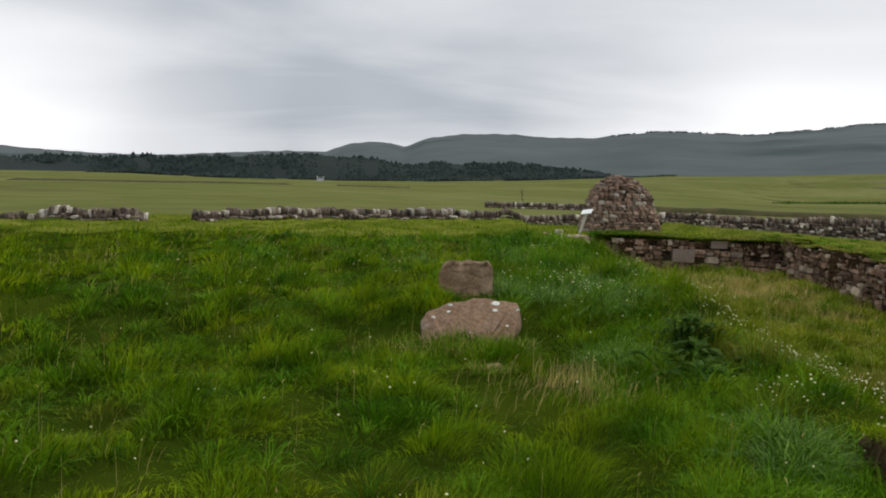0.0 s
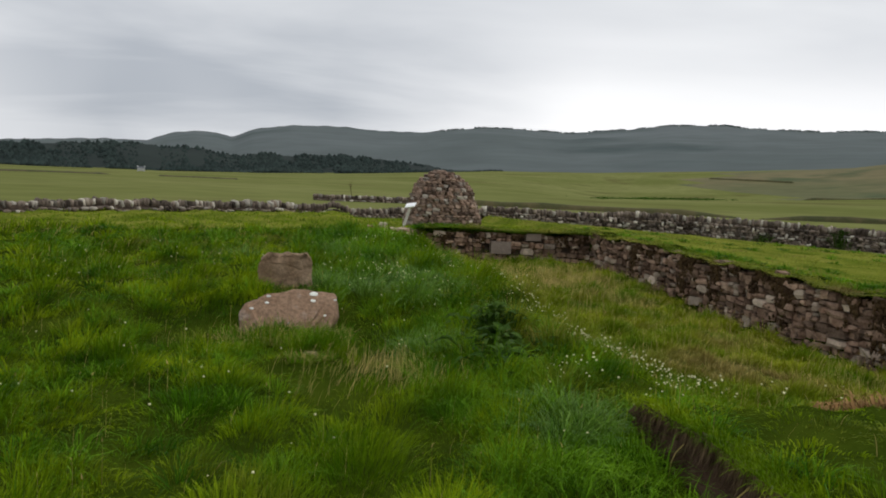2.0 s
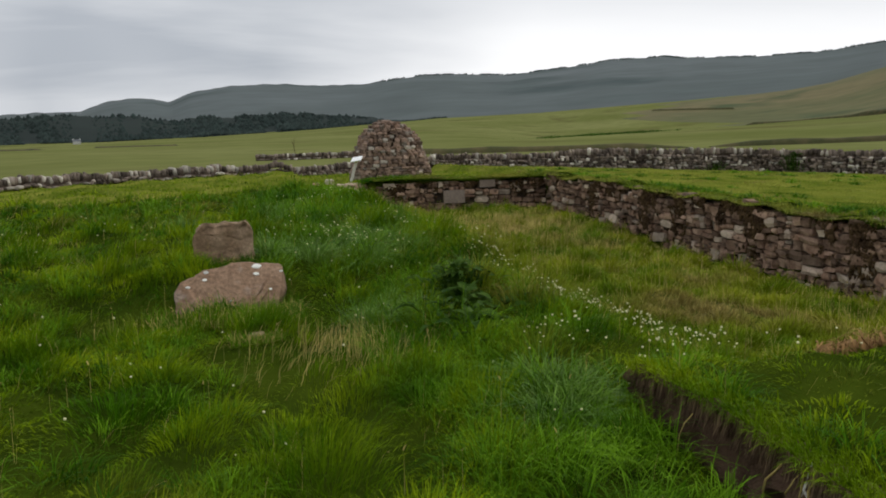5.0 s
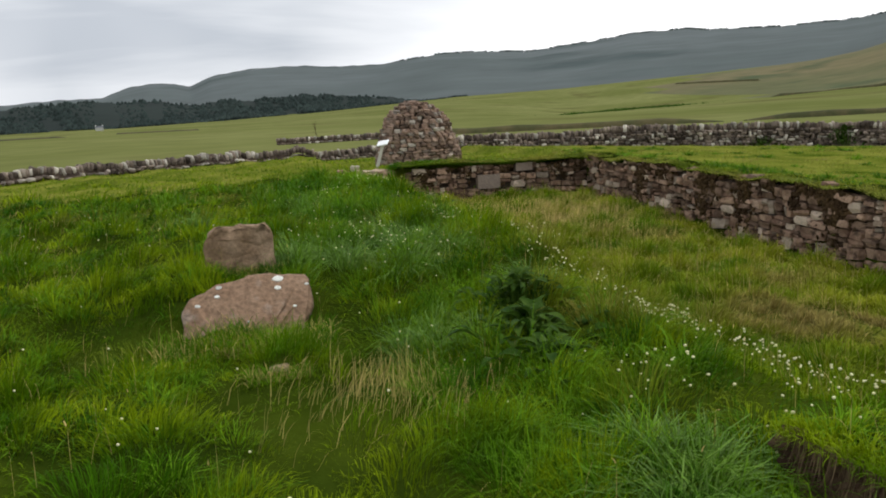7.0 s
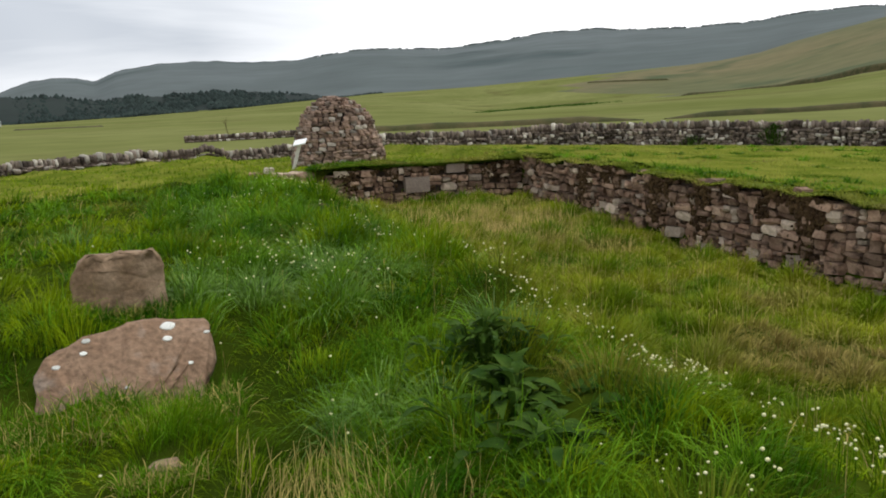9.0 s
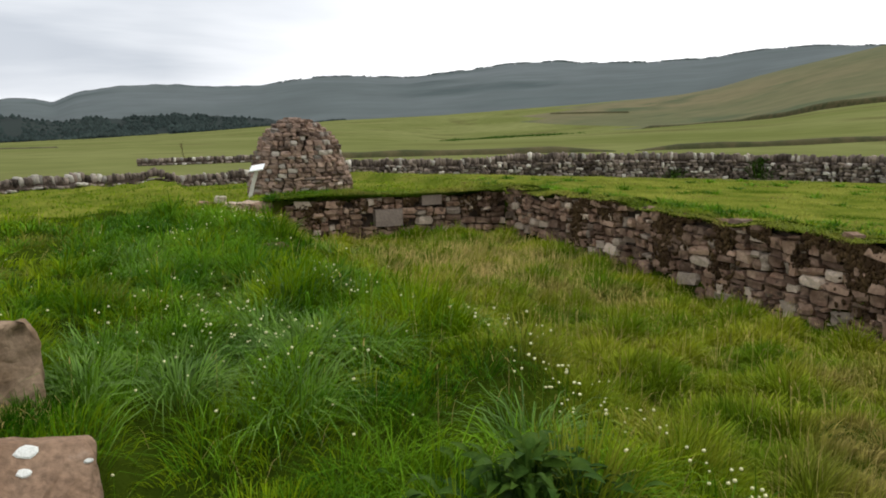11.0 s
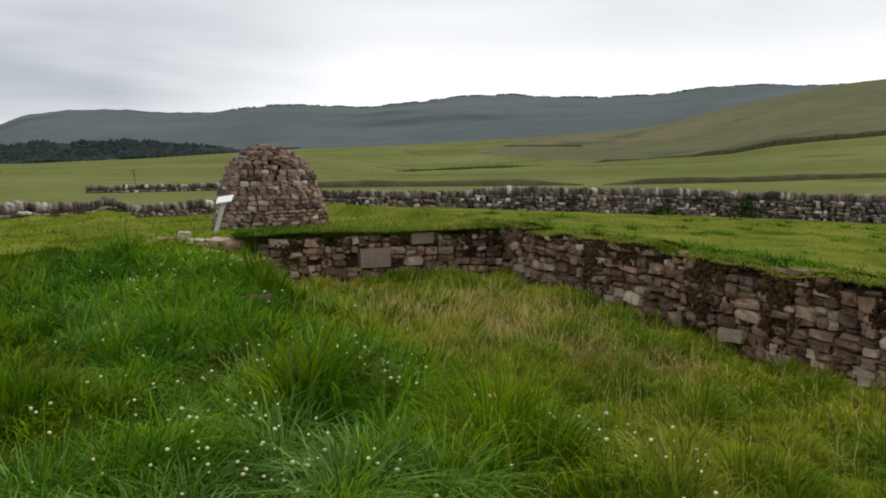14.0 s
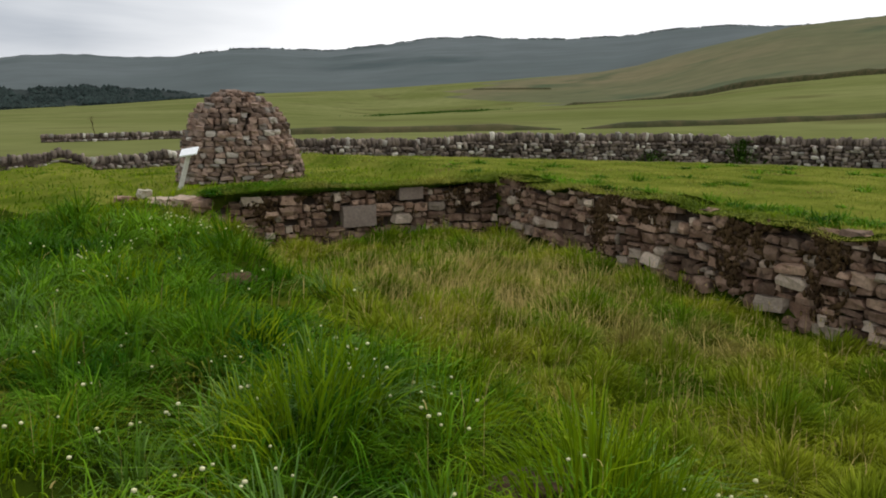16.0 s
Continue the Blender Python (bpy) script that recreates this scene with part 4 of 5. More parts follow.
def off_stones(x, y):
    """Clear of the boulders, the wall faces and the cairn."""
    a = (x > 0.0) & (x < 1.2) & (y > 8.3) & (y < 9.05)
    b = (x > 0.3) & (x < 0.93) & (y > 9.7) & (y < 10.15)
    c = (np.hypot((x - CX) / 1.12, (y - CY) / 0.9) < 1)
    w = ((x > 9.0) & (x < 9.2) & (y < 20.5)) | ((y > 20.3) & (y < 20.5) & (x > 4.2) & (x < 9.2))
    g = np.hypot((x - 2.72) / 0.26, (y - 7.1) / 0.85) < 1
    e = (x > 2.88) & (x < 3.14) & (y > 1.2) & (y < 4.3)
    s = (x > 0.66) & (x < 0.9) & (y > 7.18) & (y < 7.44)
    return ~(a | b | c | w | e | g | s)


grng = np.random.default_rng(77)


def scatter(n, x0, x1, y0, y1, density):
    x, y = grng.uniform(x0, x1, n), grng.uniform(y0, y1, n)
    d = path_distance(x, y)
    k = grng.uniform(0, 1, n) < density(x, y, d)
    k &= off_stones(x, y)
    # outside the view, behind and beside the walker
    seen = (y > 1.2) & (x > -2.2 - 0.62 * np.clip(y + 1.5, 0, 99)) & (x < 1.5 + 1.55 * (y + 2.2))
    k &= seen | (grng.uniform(0, 1, n) < 0.22)
    return x[k], y[k], d[k]


def downhill(x, y, pull):
    """Blades lean off the hummocks and with the wind."""
    e = 0.04
    gx = (tussock(x + e, y) - tussock(x - e, y)) / (2 * e)
    gy = (tussock(x, y + e) - tussock(x, y - e)) / (2 * e)
    w = wind(x, y)
    return np.arctan2(-gy * pull + 0.8 * np.sin(w), -gx * pull + 0.8 * np.cos(w))


def chance(i, j, k):
    """A fixed random number, 0 to 1, for each cell of a grid."""
    v = np.sin(i * 127.1 + j * 311.7 + k * 74.7) * 43758.5453
    return v - np.floor(v)


def tussocks(x, y, cell):
    """The tussock that each place belongs to: the way out from its heart, how far out (1 is the rim) and its vigour, 0 to 1."""
    i0, j0 = np.floor(x / cell), np.floor(y / cell)
    best = np.full(len(x), 1e9)
    ox, oy, vigour = np.zeros(len(x)), np.zeros(len(x)), np.zeros(len(x))
    for a in (-1, 0, 1):
        for b in (-1, 0, 1):
            i, j = i0 + a, j0 + b
            dx, dy = x - cell * (i + 0.1 + 0.8 * chance(i, j, 1)), y - cell * (j + 0.1 + 0.8 * chance(i, j, 2))
            h = chance(i, j, 3)
            q = np.hypot(dx, dy) / (cell * (0.38 + 0.34 * h))
            k = q < best
            best = np.where(k, q, best)
            ox, oy, vigour = np.where(k, dx, ox), np.where(k, dy, oy), np.where(k, h, vigour)
    return np.arctan2(oy, ox), best, vigour


def outward(way, q, breeze, share=1.0):
    """Blades fall away from the heart of their tussock, and with the breeze."""
    p = share * np.clip(q, 0.15, 1.1)
    return np.arctan2(p * np.sin(way) + 0.55 * np.sin(breeze), p * np.cos(way) + 0.55 * np.cos(breeze))


def wind(x, y):
    return 0.5 + 2.2 * ripple(x, y, 1.5, 3.0) + grng.normal(0, 0.55, len(x))


# the field and the bank
x, y, d = scatter(2900000, -22, 10, -5.0, 32, lambda x, y, d: np.clip(1.0 / (0.35 + 0.26 * d) ** 1.55, 0.02, 1) * 0.62)
way, q, vigour = tussocks(x, y, 0.72)
sel = ~inside_floor(x, y) & (grng.uniform(0, 1, len(x)) < np.where((d > 13) | ((x > 3.0) & (y < 5.2)), 0.55, np.clip(1.4 - 1.0 * q, 0.34, 1)))
x, y, d, way, q, vigour = x[sel], y[sel], d[sel], way[sel], q[sel], vigour[sel]
hum = tussock(x, y)
hb = np.where(y > 20.5, 0.11, (0.10 + 0.16 * np.clip(hum + 0.3, 0, 1.2)) * (0.45 + 1.05 * vigour) * np.clip(1.55 - 0.95 * q, 0.42, 1.5))
hb = np.where((x > 9.1), 0.075, hb)
hb = np.where((x > 3.1) & (y < 4.7), 0.45 * hb + 0.02, hb)
hb = hb + 0.07 * np.exp(-((x - 2.7) / 1.0) ** 2) * sm(3, 5, y) * (y < 20)
blades("meadow_grass", x, y, ground_height(x, y) - 0.015, hb * grng.uniform(0.6, 1.35, len(x)), (0.0042 + 0.0014 * np.minimum(d, 8.5)) * grng.uniform(0.7, 1.3, len(x)), np.clip(0.35 + 0.50 * q + grng.normal(0, 0.22, len(x)), 0.05, 1.4),
       outward(way, q, downhill(x, y, 0.4)), GRASS, "rough green meadow grass in tussocks with yellowing patches", seed=1)
# the sunk floor
x, y, d = scatter(330000, 3.4, 9.1, 5.2, 20.4, lambda x, y, d: np.clip(1.25 - 0.055 * d, 0.3, 1))
way, q, vigour = tussocks(x, y, 0.52)
sel = inside_floor(x, y) & (grng.uniform(0, 1, len(x)) < np.clip(1.0 - 0.65 * q, 0.15, 0.8))
x, y, d, way, q, vigour = x[sel], y[sel], d[sel], way[sel], q[sel], vigour[sel]
hi = (0.12 + 0.13 * np.clip(tussock(x, y) + 0.3, 0, 1.2)) * (0.7 + 0.6 * vigour) * np.clip(1.4 - 0.6 * q, 0.5, 1.4)
blades("enclosure_grass", x, y, ground_height(x, y) - 0.015, hi * grng.uniform(0.6, 1.35, len(x)), (0.0044 + 0.0010 * d) * grng.uniform(0.7, 1.3, len(x)), np.clip(0.40 + 0.45 * q + grng.normal(0, 0.22, len(x)), 0.05, 1.3),
       outward(way, q, downhill(x, y, 0.4)), INNER, "thin yellow-green grass on the sunk floor of the ruin", seed=2)

# lush arching tufts along the bank and round the boulders
nt_ = 1300
tx, ty = grng.uniform(-4.5, 3.4, nt_ * 4), grng.uniform(2.5, 19, nt_ * 4)
pref = 0.20 + 0.8 * np.exp(-((tx - 2.3) / 1.0) ** 2) + 0.4 * np.exp(-(((tx - 0.9) / 1.5) ** 2 + ((ty - 9.2) / 1.6) ** 2))
pref = pref + 0.9 * np.exp(-(((tx - 1.75) / 0.45) ** 2 + ((ty - 7.5) / 0.7) ** 2))
pref = pref + 1.2 * np.exp(-(((tx - 2.55) / 0.35) ** 2 + ((ty - 4.4) / 0.8) ** 2))
kk = (grng.uniform(0, 1, len(tx)) < pref * 0.85) & (tussocks(tx, ty, 0.72)[1] < 0.85) & off_stones(tx, ty) & (path_distance(tx, ty) > 0.35)
tx, ty = tx[kk], ty[kk]
hx_, hy2 = np.concatenate([grng.uniform(9.2, 10.2, 90), grng.uniform(9.3, 20, 60)]), np.concatenate([grng.uniform(6.5, 20.0, 90), grng.uniform(6, 26, 60)])
tx, ty = np.concatenate([tx, hx_, grng.uniform(4.35, 6.6, 34)]), np.concatenate([ty, hy2, grng.uniform(20.5, 21.2, 34)])
per = 46
bx = np.repeat(tx, per) + grng.normal(0, 0.05, len(tx) * per)
by = np.repeat(ty, per) + grng.normal(0, 0.05, len(tx) * per)
ok = off_stones(bx, by)
tl = np.repeat(np.where((tx > 9) | (ty > 20.4), 0.6, 1.0) * grng.uniform(0.24, 0.5, len(tx)) * (0.75 + 0.35 * np.exp(-((tx - 2.3) / 1.0) ** 2)), per)
out_dir = outward(np.arctan2(by - np.repeat(ty, per), bx - np.repeat(tx, per)), np.full(len(bx), 1.0), wind(bx, by)) + grng.normal(0, 0.3, len(bx))
bd = path_distance(bx, by)
blades("grass_tufts", bx[ok], by[ok], ground_height(bx[ok], by[ok]) - 0.02, (tl * grng.uniform(0.55, 1.15, len(bx)))[ok], (0.005 + 0.0010 * bd)[ok], np.clip(grng.normal(0.85, 0.3, ok.sum()), 0.1, 1.35), out_dir[ok], LUSH,
       "long lush arching grass tufts on the bank", curl=0.9, seed=3)

# long-bladed sedge in big arching tussocks along the crest of the bank
sd = np.concatenate([grng.normal((2.35, 10.2), (0.55, 0.7), (16, 2)), grng.normal((1.5, 9.8), (0.3, 0.3), (4, 2)), grng.normal((1.95, 7.6), (0.2, 0.4), (6, 2)), grng.normal((2.55, 4.4), (0.14, 0.3), (7, 2)), grng.normal((2.0, 13.0), (0.9, 1.2), (9, 2))])
per = 130
bx = np.repeat(sd[:, 0], per) + grng.normal(0, 0.07, len(sd) * per)
by = np.repeat(sd[:, 1], per) + grng.normal(0, 0.07, len(sd) * per)
ok = off_stones(bx, by) & (path_distance(bx, by) > 0.3)
way = outward(np.arctan2(by - np.repeat(sd[:, 1], per), bx - np.repeat(sd[:, 0], per)), np.full(len(bx), 1.0), wind(bx, by))
tall = np.repeat(grng.uniform(0.32, 0.52, len(sd)), per)
blades("sedge_tussocks", bx[ok], by[ok], ground_height(bx[ok], by[ok]) - 0.02, (tall * grng.uniform(0.6, 1.15, len(bx)))[ok], np.full(ok.sum(), 0.0085), np.clip(grng.normal(0.8, 0.3, ok.sum()), 0.1, 1.4), way[ok], SEDGE, "pale blue-green sedge in arching tussocks on the bank", curl=0.9, seed=29)

# grass growing close against the boulders, some of it bleached
bn = 4200
bx = np.concatenate([grng.uniform(-0.18, 1.32, 2300), grng.uniform(0.2, 1.05, 1200), grng.uniform(0.55, 1.0, 700)])
by = np.concatenate([grng.uniform(7.85, 8.36, 2300), grng.uniform(9.5, 9.7, 1200), grng.uniform(7.05, 7.25, 700)])
bh_ = np.concatenate([grng.uniform(0.15, 0.31, 2300), grng.uniform(0.10, 0.2, 1200), grng.uniform(0.1, 0.18, 700)])
qn = 480
qx, qy = grng.normal(1.52, 0.36, qn), grng.normal(6.45, 0.36, qn)
blades("bleached_grass", qx, qy, ground_height(qx, qy) - 0.02, grng.uniform(0.16, 0.36, qn), np.full(qn, 0.0042), np.clip(grng.normal(0.5, 0.25, qn), 0.05, 1.1), wind(qx, qy), STRAW, "pale bleached seeding grass by the walker's path", curl=0.4, seed=18)
pale = grng.uniform(0, 1, bn) < 0.25
for nm, kk, mt, lb in (("boulder_grass", ~pale, LUSH, "green grass growing against the boulders"), ("bleached_grass", pale, STRAW, "bleached grass blades against the boulders")):
    blades(nm, bx[kk], by[kk], ground_height(bx[kk], by[kk]) - 0.02, bh_[kk], np.full(kk.sum(), 0.006), np.clip(grng.normal(0.6, 0.3, kk.sum()), 0.1, 1.2), grng.uniform(0, 6.28, kk.sum()), mt, lb, seed=14)

# dark moss in pads on the masonry, thickest under the turf
def moss_pads(n, seed):
    rnd = np.random.default_rng(seed)
    side = rnd.uniform(0, 1, n) < 0.76
    s_ = np.where(side, rnd.uniform(4.4, 20.3, n), rnd.uniform(4.5, 9.0, n))
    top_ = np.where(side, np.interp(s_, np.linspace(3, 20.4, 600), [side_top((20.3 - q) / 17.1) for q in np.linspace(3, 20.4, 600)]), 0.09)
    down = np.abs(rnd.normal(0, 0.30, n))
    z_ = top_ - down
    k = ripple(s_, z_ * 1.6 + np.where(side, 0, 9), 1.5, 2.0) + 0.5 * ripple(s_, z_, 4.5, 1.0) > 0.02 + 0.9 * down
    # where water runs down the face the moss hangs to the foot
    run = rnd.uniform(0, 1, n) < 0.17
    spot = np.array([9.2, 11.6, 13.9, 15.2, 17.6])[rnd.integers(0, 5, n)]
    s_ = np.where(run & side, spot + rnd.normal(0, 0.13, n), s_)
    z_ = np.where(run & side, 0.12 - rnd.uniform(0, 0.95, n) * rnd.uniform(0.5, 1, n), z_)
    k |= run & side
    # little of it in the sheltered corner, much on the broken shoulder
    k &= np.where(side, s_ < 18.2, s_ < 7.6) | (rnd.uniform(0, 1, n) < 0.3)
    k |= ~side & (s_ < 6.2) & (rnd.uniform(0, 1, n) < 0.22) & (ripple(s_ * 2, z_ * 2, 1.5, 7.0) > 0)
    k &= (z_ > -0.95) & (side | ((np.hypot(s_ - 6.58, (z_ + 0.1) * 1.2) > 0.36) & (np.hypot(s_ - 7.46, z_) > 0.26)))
    s_, z_, side = s_[k], z_[k], side[k]
    n = len(s_)
    bm = bmesh.new()
    bmesh.ops.create_icosphere(bm, subdivisions=1, radius=1.0)
    P = np.array([v.co[:] for v in bm.verts])
    T = np.array([[v.index for v in f.verts] for f in bm.faces])
    bm.free()
    P = P[None] * rnd.uniform(0.6, 1.35, (n, len(P), 1))
    w, h, t = rnd.uniform(0.010, 0.042, n), rnd.uniform(0.012, 0.05, n), rnd.uniform(0.012, 0.026, n)
    out = rnd.uniform(0.02, 0.055, n)
    a, b, c = P[..., 0] * w[:, None], P[..., 1] * t[:, None], P[..., 2] * h[:, None]
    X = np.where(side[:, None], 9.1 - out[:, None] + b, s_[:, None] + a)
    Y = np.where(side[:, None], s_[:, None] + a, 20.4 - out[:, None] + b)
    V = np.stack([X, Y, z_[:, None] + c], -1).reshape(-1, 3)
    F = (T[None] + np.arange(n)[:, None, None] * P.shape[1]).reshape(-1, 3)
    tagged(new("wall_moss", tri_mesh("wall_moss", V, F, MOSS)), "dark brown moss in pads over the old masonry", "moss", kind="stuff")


moss_pads(15000, 31)

# the deep turf on the end wall's broken shoulder
mn = 6500
mx, my = 4.3 + 3.2 * grng.beta(1.3, 2.0, mn), 20.34 + np.abs(grng.normal(0, 0.32, mn))
blades("shoulder_turf", mx, my, np.maximum(ground_height(mx, my), np.where(my < 20.85, 0.17 + 0.07 * np.exp(-((mx - 5.1) / 1.0) ** 2), 0.1)) - 0.02, grng.uniform(0.09, 0.20, mn), np.full(mn, 0.013), np.clip(grng.normal(0.9, 0.3, mn), 0.2, 1.4), -math.pi / 2 + grng.normal(0, 0.7, mn), LUSH, "deep green turf hanging over the broken wall end", curl=0.9, seed=26)

# dead grass hanging over the broken wall end
hn = 700
hy_ = grng.uniform(1.4, 4.35, hn)
blades("hanging_grass", 3.0 + 0.06 * np.sin(hy_ * 2.2) + 0.10 * np.clip(hy_ - 4.05, 0, 1) - 0.015, hy_, np.full(hn, 0.05), -grng.uniform(0.06, 0.26, hn), np.full(hn, 0.006), np.full(hn, 0.3), grng.normal(0, 0.6, hn), DRYROOT, "dead grass hanging down the broken wall end", curl=0.2, seed=16)

# green turf growing to the lip of the broken wall end
gn = 3600
gy_ = grng.uniform(1.3, 4.5, gn)
gx_ = 3.0 + 0.06 * np.sin(gy_ * 2.2) + 0.10 * np.clip(gy_ - 4.05, 0, 1) + np.abs(grng.normal(0, 0.13, gn)) - 0.01
blades("lip_grass", gx_, gy_, np.full(gn, 0.0), grng.uniform(0.07, 0.17, gn), np.full(gn, 0.006), np.clip(grng.normal(0.8, 0.35, gn), 0.1, 1.3), math.pi + grng.normal(0, 1.2, gn), GRASS, "green turf growing to the edge of the broken wall", seed=17)

# turf fringe along the wall heads
n1, n2 = 11000, 6000
fx = np.concatenate([9.1 + grng.normal(0.0, 0.09, n1), grng.uniform(4.5, 9.0, n2)])
fy = np.concatenate([grng.uniform(3.5, 20.4, n1), 20.4 + grng.normal(0.0, 0.09, n2)])
sf = np.concatenate([(20.3 - fy[:n1]) / 17.1, np.zeros(n2)])
ft = np.concatenate([np.array([side_top(f) for f in sf[:n1]]), 0.17 + 0.07 * np.exp(-((fx[n1:] - 5.3) / 1.1) ** 2)])
fdir = np.concatenate([np.full(n1, math.pi), np.full(n2, -math.pi / 2)]) + grng.normal(0, 0.9, n1 + n2)
blades("turf_fringe", fx, fy, ft + 0.005, grng.uniform(0.04, 0.13, n1 + n2) * np.where(fy > 20.2, 1.5, 1.0) * (0.6 + 0.6 * np.clip(ripple(fx, fy, 1.6, 4.0) + 0.4, 0, 1.3)), np.full(n1 + n2, 0.011), np.clip(grng.normal(0.9, 0.4, n1 + n2), 0.1, 1.5), fdir, TURF, "green turf fringe on the wall heads", curl=1.2, seed=4)
x, y, d = scatter(130000, 9.2, 24, 4, 32, lambda x, y, d: np.clip(1.6 - 0.05 * d, 0.15, 1) * 0.6)
blades("outer_turf", x, y, ground_height(x, y) - 0.01, grng.uniform(0.02, 0.05, len(x)) * (1 + 1.6 * np.clip(ripple(x, y, 1.2, 2.0), 0, 1) + 1.2 * np.exp(-((x - 9.3) / 0.5) ** 2)), 0.004 + 0.0007 * d, np.clip(grng.normal(0.6, 0.3, len(x)), 0.05, 1.2), wind(x, y), TURF, "short green turf beyond the ruin", seed=9)

# dry seed stalks
x, y, d = scatter(130000, -6, 9, 2, 20, lambda x, y, d: np.where(inside_floor(x, y), 0.07 + 0.24 * np.clip(ripple(x, y, 0.9, 5) - 0.15, 0, 1) + 0.85 * np.exp(-((x - 6.4) / 1.4) ** 2 - ((y - 16.3) / 2.0) ** 2) + 0.20 * np.exp(-((x - 5.4) / 0.5) ** 2 - ((y - 8.3) / 0.8) ** 2), 0.012 + 0.07 * (ripple(x, y, 1.1, 2.5) > 0.55)))
nn = len(x)
blades("dry_stalks", x, y, ground_height(x, y) + 0.02, grng.uniform(0.13, 0.31, nn), 0.0017 + 0.00046 * d, np.clip(grng.normal(0.6, 0.3, nn), 0.02, 1.2), wind(x, y), STRAW, "dry straw-coloured seeding grass stalks", curl=0.3, seed=5)


# seed heads nodding over the sunk floor and along the path
hn_ = 2100
hx3, hy3 = np.concatenate([grng.uniform(4.3, 9.0, 1900), grng.uniform(-3.5, 3.4, 200)]), np.concatenate([grng.uniform(6, 20, 1900), grng.uniform(3, 12, 200)])
keep = off_stones(hx3, hy3) & (ripple(hx3, hy3, 0.9, 5) + grng.normal(0, 0.4, hn_) > -0.15) & (path_distance(hx3, hy3) > 0.3)
hx3, hy3 = hx3[keep], hy3[keep]
hg = ground_height(hx3, hy3)
hh3 = grng.uniform(0.20, 0.36, len(hx3))
blades("seed_stalks", hx3, hy3, hg, hh3, np.full(len(hx3), 0.003), np.full(len(hx3), 0.02), np.zeros(len(hx3)), STRAW, "thin straw-coloured stalks of seeding grass", curl=0.0, seed=27)
blades("seed_heads", hx3, hy3, hg + hh3 * 0.97, grng.uniform(0.025, 0.055, len(hx3)), grng.uniform(0.005, 0.010, len(hx3)), np.clip(grng.normal(0.5, 0.3, len(hx3)), 0, 1.2), grng.uniform(0, 6.28, len(hx3)), STRAW, "pale seed heads of tall grass", curl=0.6, seed=28)


# a flattened orange-brown patch of dead grass on the floor
n3 = 1500
x, y = 5.9 + grng.normal(0, 0.45, n3), 4.95 + grng.normal(0, 0.16, n3)
blades("dead_grass", x, y, ground_height(x, y) + 0.13, grng.uniform(0.12, 0.24, n3), np.full(n3, 0.02), np.clip(grng.normal(1.2, 0.2, n3), 0.5, 1.5), wind(x, y), DEAD, "flattened orange-brown patch of dead grass", curl=1.0, seed=8)


for ex_, ey_, ew, eh in ((3.22, 14.9, 0.26, 0.06), (3.22, 10.5, 0.20, 0.03)):
    bm = bmesh.new()
    bmesh.ops.create_uvsphere(bm, u_segments=20, v_segments=10, radius=1.0)
    for v in bm.verts:
        q = v.co * 3
        v.co = Vector((v.co.x * ew, v.co.y * ew * 0.6, v.co.z * eh)) * (1 + 0.25 * noise.noise(q)) + Vector((0, 0, 0.02))
    ob = new("earth_patch", bm_mesh("earth_patch", bm, EARTH, True))
    ob.matrix_basis = pose(ex_, ey_, gz(ex_, ey_))
    tagged(ob, "small bare brown patch of earth in the grass", "earth", kind="structure")


# ---- white clover heads ----
def clover():
    pts = []
    rnd = np.random.default_rng(12)

    def along(line, n, sp):
        for _ in range(n):
            k = rnd.integers(len(line) - 1)
            f = rnd.uniform()
            a, b = line[k], line[k + 1]
            pts.append((a[0] + (b[0] - a[0]) * f + rnd.normal(0, sp), a[1] + (b[1] - a[1]) * f + rnd.normal(0, sp * 1.3)))

    along([(3.75, 10.2), (3.74, 8.8), (3.78, 7.6), (3.72, 6.6), (3.68, 5.6), (3.66, 4.8)], 100, 0.18)
    along([(3.72, 7.3), (3.74, 6.7)], 70, 0.17)
    along([(3.66, 5.4), (3.64, 4.8)], 55, 0.17)
    along([(2.9, 5.6), (2.86, 5.3)], 26, 0.16)
    along([(2.95, 4.65), (3.3, 4.6), (4.1, 4.2), (5.2, 3.6), (6.2, 3.2)], 42, 0.16)
    along([(1.9, 10.6), (2.35, 10.6)], 34, 0.22)
    along([(3.14, 12.2), (3.06, 11.4), (3.1, 10.8)], 26, 0.12)
    along([(3.42, 8.95), (3.52, 8.72), (3.70, 8.5)], 34, 0.10)
    along([(2.3, 12.9), (1.95, 11.4), (2.45, 11.1)], 22, 0.3)
    along([(3.1, 17.6), (3.65, 16.5)], 40, 0.14)
    along([(2.2, 15.8), (2.6, 16.5)], 30, 0.3)
    along([(1.9, 9.9), (2.4, 9.4)], 46, 0.28)
    for _ in range(140):
        pts.append((rnd.uniform(-4, 4.2), rnd.uniform(3, 15)))
    return np.array([p for p in pts if off_stones(np.array([p[0]]), np.array([p[1]]))[0]])


cp = clover()
bm = bmesh.new()
bmesh.ops.create_icosphere(bm, subdivisions=1, radius=1.0)
ico = np.array([v.co[:] for v in bm.verts])
icf = np.array([[v.index for v in f.verts] for f in bm.faces])
bm.free()
rr = grng.uniform(0.005, 0.0118, len(cp))
czs = ground_height(cp[:, 0], cp[:, 1]) + grng.uniform(0.14, 0.24, len(cp))
V = (ico[None] * rr[:, None, None] * np.array([1, 1, 0.85]) + np.stack([cp[:, 0], cp[:, 1], czs], 1)[:, None]).reshape(-1, 3)
F = (icf[None] + np.arange(len(cp))[:, None, None] * len(ico)).reshape(-1, 3)
cl = new("clover_flowers", tri_mesh("clover_flowers", V, F, CLOVER))
tagged(cl, "scattered white clover heads in the grass", "flowers", kind="stuff")
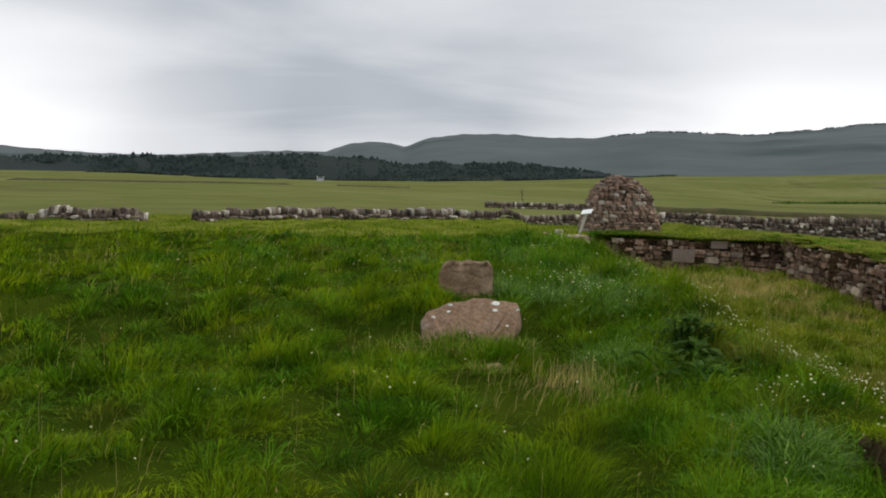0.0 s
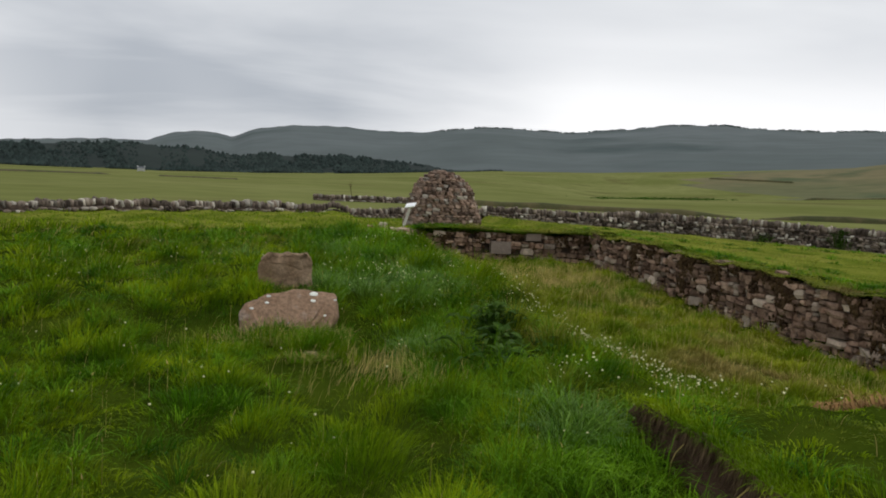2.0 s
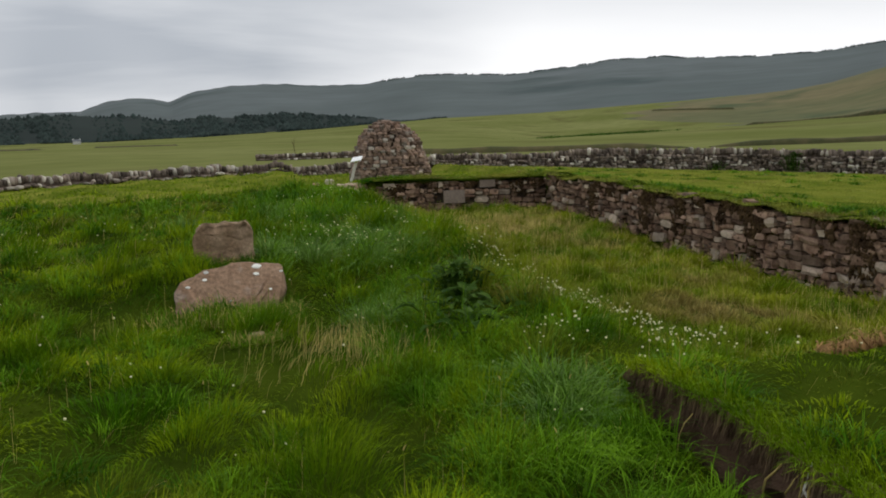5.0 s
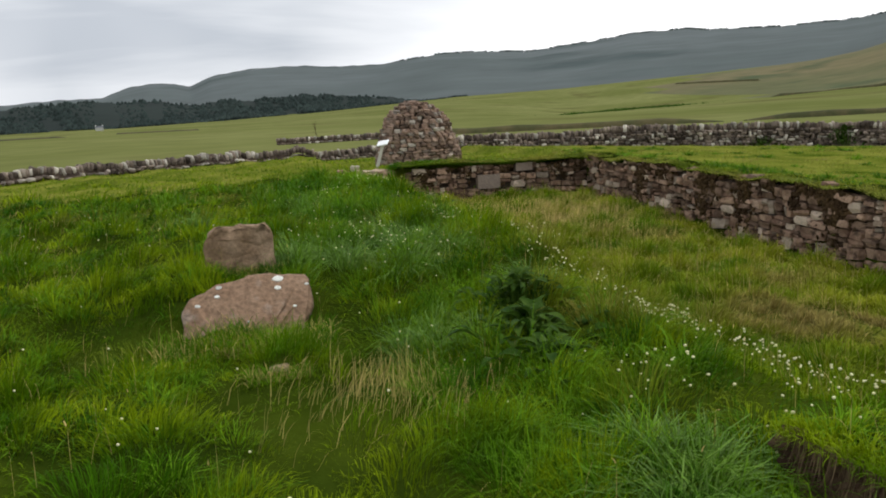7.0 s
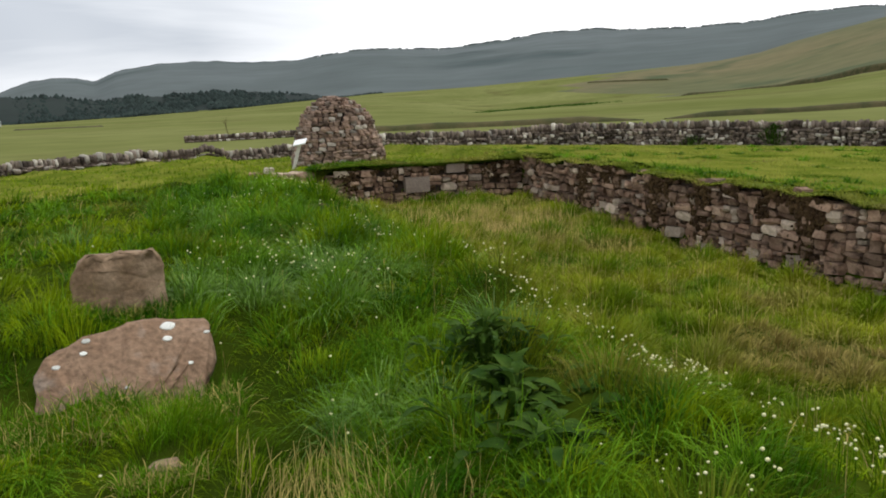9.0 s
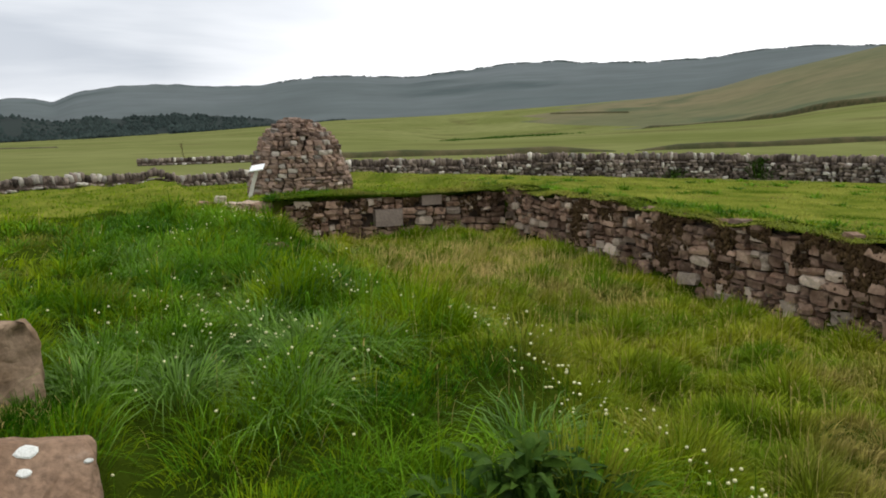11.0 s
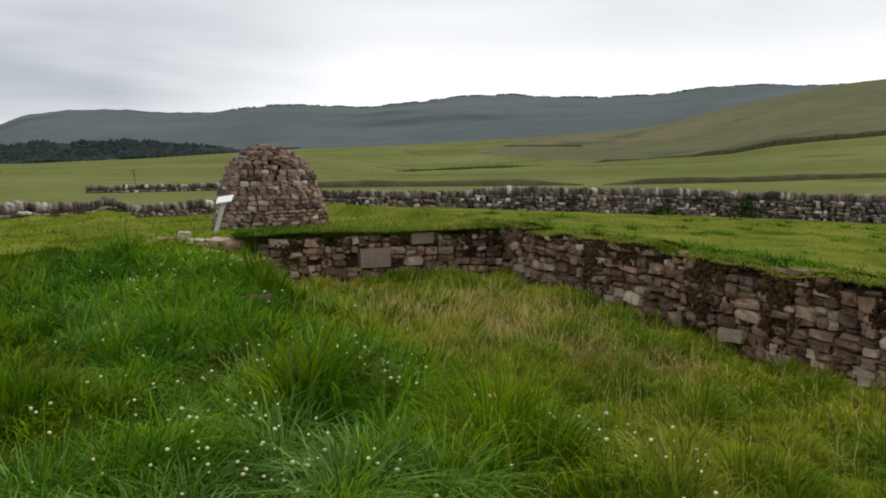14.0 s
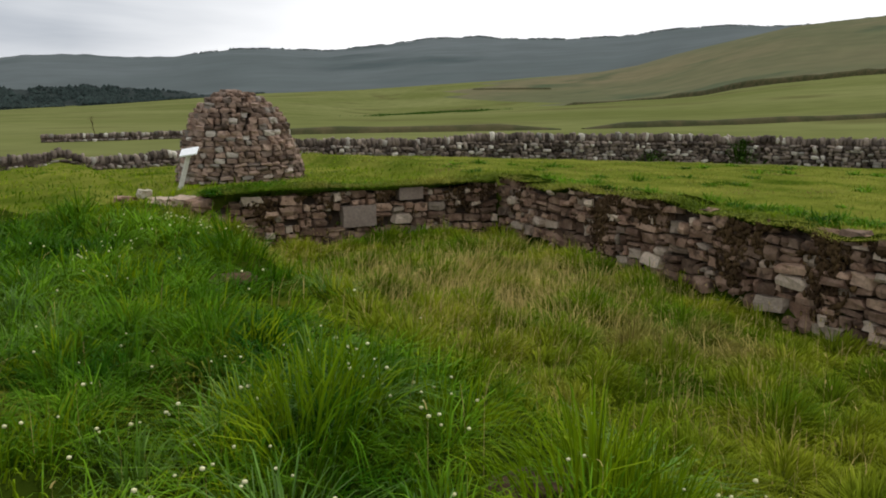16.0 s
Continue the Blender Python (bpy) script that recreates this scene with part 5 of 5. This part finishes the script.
blades("clover_stems", cp[:, 0], cp[:, 1], ground_height(cp[:, 0], cp[:, 1]), czs - ground_height(cp[:, 0], cp[:, 1]), np.full(len(cp), 0.004), np.full(len(cp), 0.02), np.zeros(len(cp)), LUSH, "thin green clover stems", category="flowers", curl=0.0, seed=6)


# ---- dock and nettle clump ----
def leaf_bm(bm, m, length, width, droop, foot):
    """A broad pointed leaf with a folded midrib, arching over."""
    rows = [[bm.verts.new(foot + Vector((dx, 0, 0))) for dx in (-0.004, 0, 0.004)]]
    for k in range(6):
        f = k / 5
        w = width * (math.sin(math.pi * (0.08 + 0.92 * f) ** 0.8) ** 0.8) * 0.5 if k < 5 else 0.004
        zc = length * (0.45 * f - droop * f * f)
        yc = length * f * 0.92
        rows.append([bm.verts.new(m @ Vector((-w, yc, zc + w * 0.35))), bm.verts.new(m @ Vector((0, yc, zc))), bm.verts.new(m @ Vector((w, yc, zc + w * 0.35)))])
    for a, b in zip(rows, rows[1:]):
        bm.faces.new((a[0], a[1], b[1], b[0]))
        bm.faces.new((a[1], a[2], b[2], b[1]))


def dock_plant(x, y, count, size, spread, height, seed, label, name="dock_plant"):
    rnd = random.Random(seed)
    g = gz(x, y)
    plant = new(name, None)
    plant.empty_display_size = 0.1
    plant.matrix_basis = pose(x, y, g)
    tagged(plant, label, "plant", "dark weeds on the bank")
    for k in range(count):
        u = rnd.uniform(0, 360)
        rad = abs(rnd.gauss(0, spread))
        px, py = rad * math.cos(radians(u)), rad * math.sin(radians(u))
        zz = rnd.uniform(0.05, height) * (1 - 0.4 * rad / (spread * 2 + 0.01))
        bm = bmesh.new()
        ln = size * rnd.uniform(0.6, 1.25)
        m = pose(px, py, zz, rnd.uniform(-15, 30), rnd.uniform(-25, 25), u - 90 + rnd.uniform(-50, 50))
        leaf_bm(bm, Matrix.Identity(4), ln, ln * rnd.uniform(0.34, 0.5), rnd.uniform(0.25, 0.75), m.inverted() @ Vector((px * 0.6, py * 0.6, -0.04)))
        part("leaf", bm_mesh("leaf", bm, DOCK, True), plant, m=m)
    return plant


dock_plant(2.68, 6.95, 110, 0.185, 0.26, 0.24, 3, "dark green dock with broad drooping leaves")
dock_plant(2.82, 7.7, 190, 0.115, 0.25, 0.32, 4, "dark clump of nettles beside the dock", "nettle_clump")
dock_plant(2.55, 6.3, 40, 0.16, 0.2, 0.17, 5, "low dark dock leaves in the grass")

dock_plant(22.0, 27.25, 220, 0.16, 0.33, 0.75, 6, "dark green shrub growing against the drystone dyke", "dyke_shrub")
dock_plant(19.6, 28.7, 120, 0.14, 0.36, 0.35, 7, "low dark weeds at the foot of the drystone dyke", "dyke_shrub")

# rushes in the wet dip of the far pasture
rn = 2600
ra = 26.5 + 2.3 * np.sin(np.arange(rn) * 1.7) + grng.normal(0, 1.2, rn)
rd = 205 + 22 * np.sin(ra * 2.1) + grng.normal(0, 7, rn)
rx, ry = AZ0[0] + rd * np.sin(np.radians(ra)), AZ0[1] + rd * np.cos(np.radians(ra))
blades("field_rushes", rx, ry, ground_height(rx, ry) - 0.05, grng.uniform(0.35, 0.8, rn), np.full(rn, 0.12), np.clip(grng.normal(0.4, 0.2, rn), 0.05, 1), grng.uniform(0, 6.28, rn), DOCK, "dark rushes in the wet dip of the pasture", category="rushes", seed=23)

sapling = new("bare_sapling", None)
sapling.matrix_basis = pose(7.0, 58.5, gz(7.0, 58.5) - 0.05) @ Matrix.Scale(0.75, 4)
tagged(sapling, "thin bare leaning sapling behind the far dyke", "tree")
brnd = random.Random(3)
for k in range(7):
    bm = bmesh.new()
    ln = 1.7 if k == 0 else brnd.uniform(0.4, 0.7)
    z0 = 0 if k == 0 else brnd.uniform(0.6, 1.4)
    bmesh.ops.create_cone(bm, cap_ends=True, segments=6, radius1=0.035 if k == 0 else 0.014, radius2=0.008, depth=ln, matrix=Matrix.Translation((-0.2 * z0, 0, z0)) @ pose(0, 0, 0, brnd.uniform(-30, 30) * (k > 0), -11 if k == 0 else brnd.uniform(-60, 40), 0) @ Matrix.Translation((0, 0, ln / 2)))
    part("trunk" if k == 0 else "branch", bm_mesh("branch", bm, MOSS), sapling)

# ---- dead roots and stems on the earth face ----
rrnd = random.Random(9)
for k in range(11):
    cu = bpy.data.curves.new("root", "CURVE")
    cu.dimensions, cu.bevel_depth, cu.bevel_resolution = "3D", rrnd.uniform(0.003, 0.008), 1
    sp = cu.splines.new("POLY")
    y0 = rrnd.uniform(1.7, 4.2)
    z0 = rrnd.uniform(-0.05, 0.06)
    sp.points.add(4)
    dy = rrnd.uniform(-0.14, 0.14)
    for j in range(5):
        f = j / 4
        sp.points[j].co = (2.99 - 0.06 * math.sin(f * 3) + rrnd.uniform(-0.015, 0.015), y0 + dy * f, z0 - f * rrnd.uniform(0.2, 0.36), 1)
    cu.materials.append(POST if k % 5 == 0 else STRAW)
    ob = new("root", cu)
    ob.parent = earth

# ---- masonry faces, stone by stone ----
courses(wall_side, (9.1, 20.3), (9.1, 4.6), side_top, side_foot, 51, lens=(0.13, 0.44), highs=(0.08, 0.20), missing=0.012)
courses(wall_end, (4.1, 20.4), (9.08, 20.4), end_top, lambda f: -0.80, 52, blocks=((2.48, -0.26, 0.55, 0.33), (3.36, 0.035, 0.42, 0.19)), missing=0.03, lens=(0.10, 0.44), highs=(0.06, 0.17))
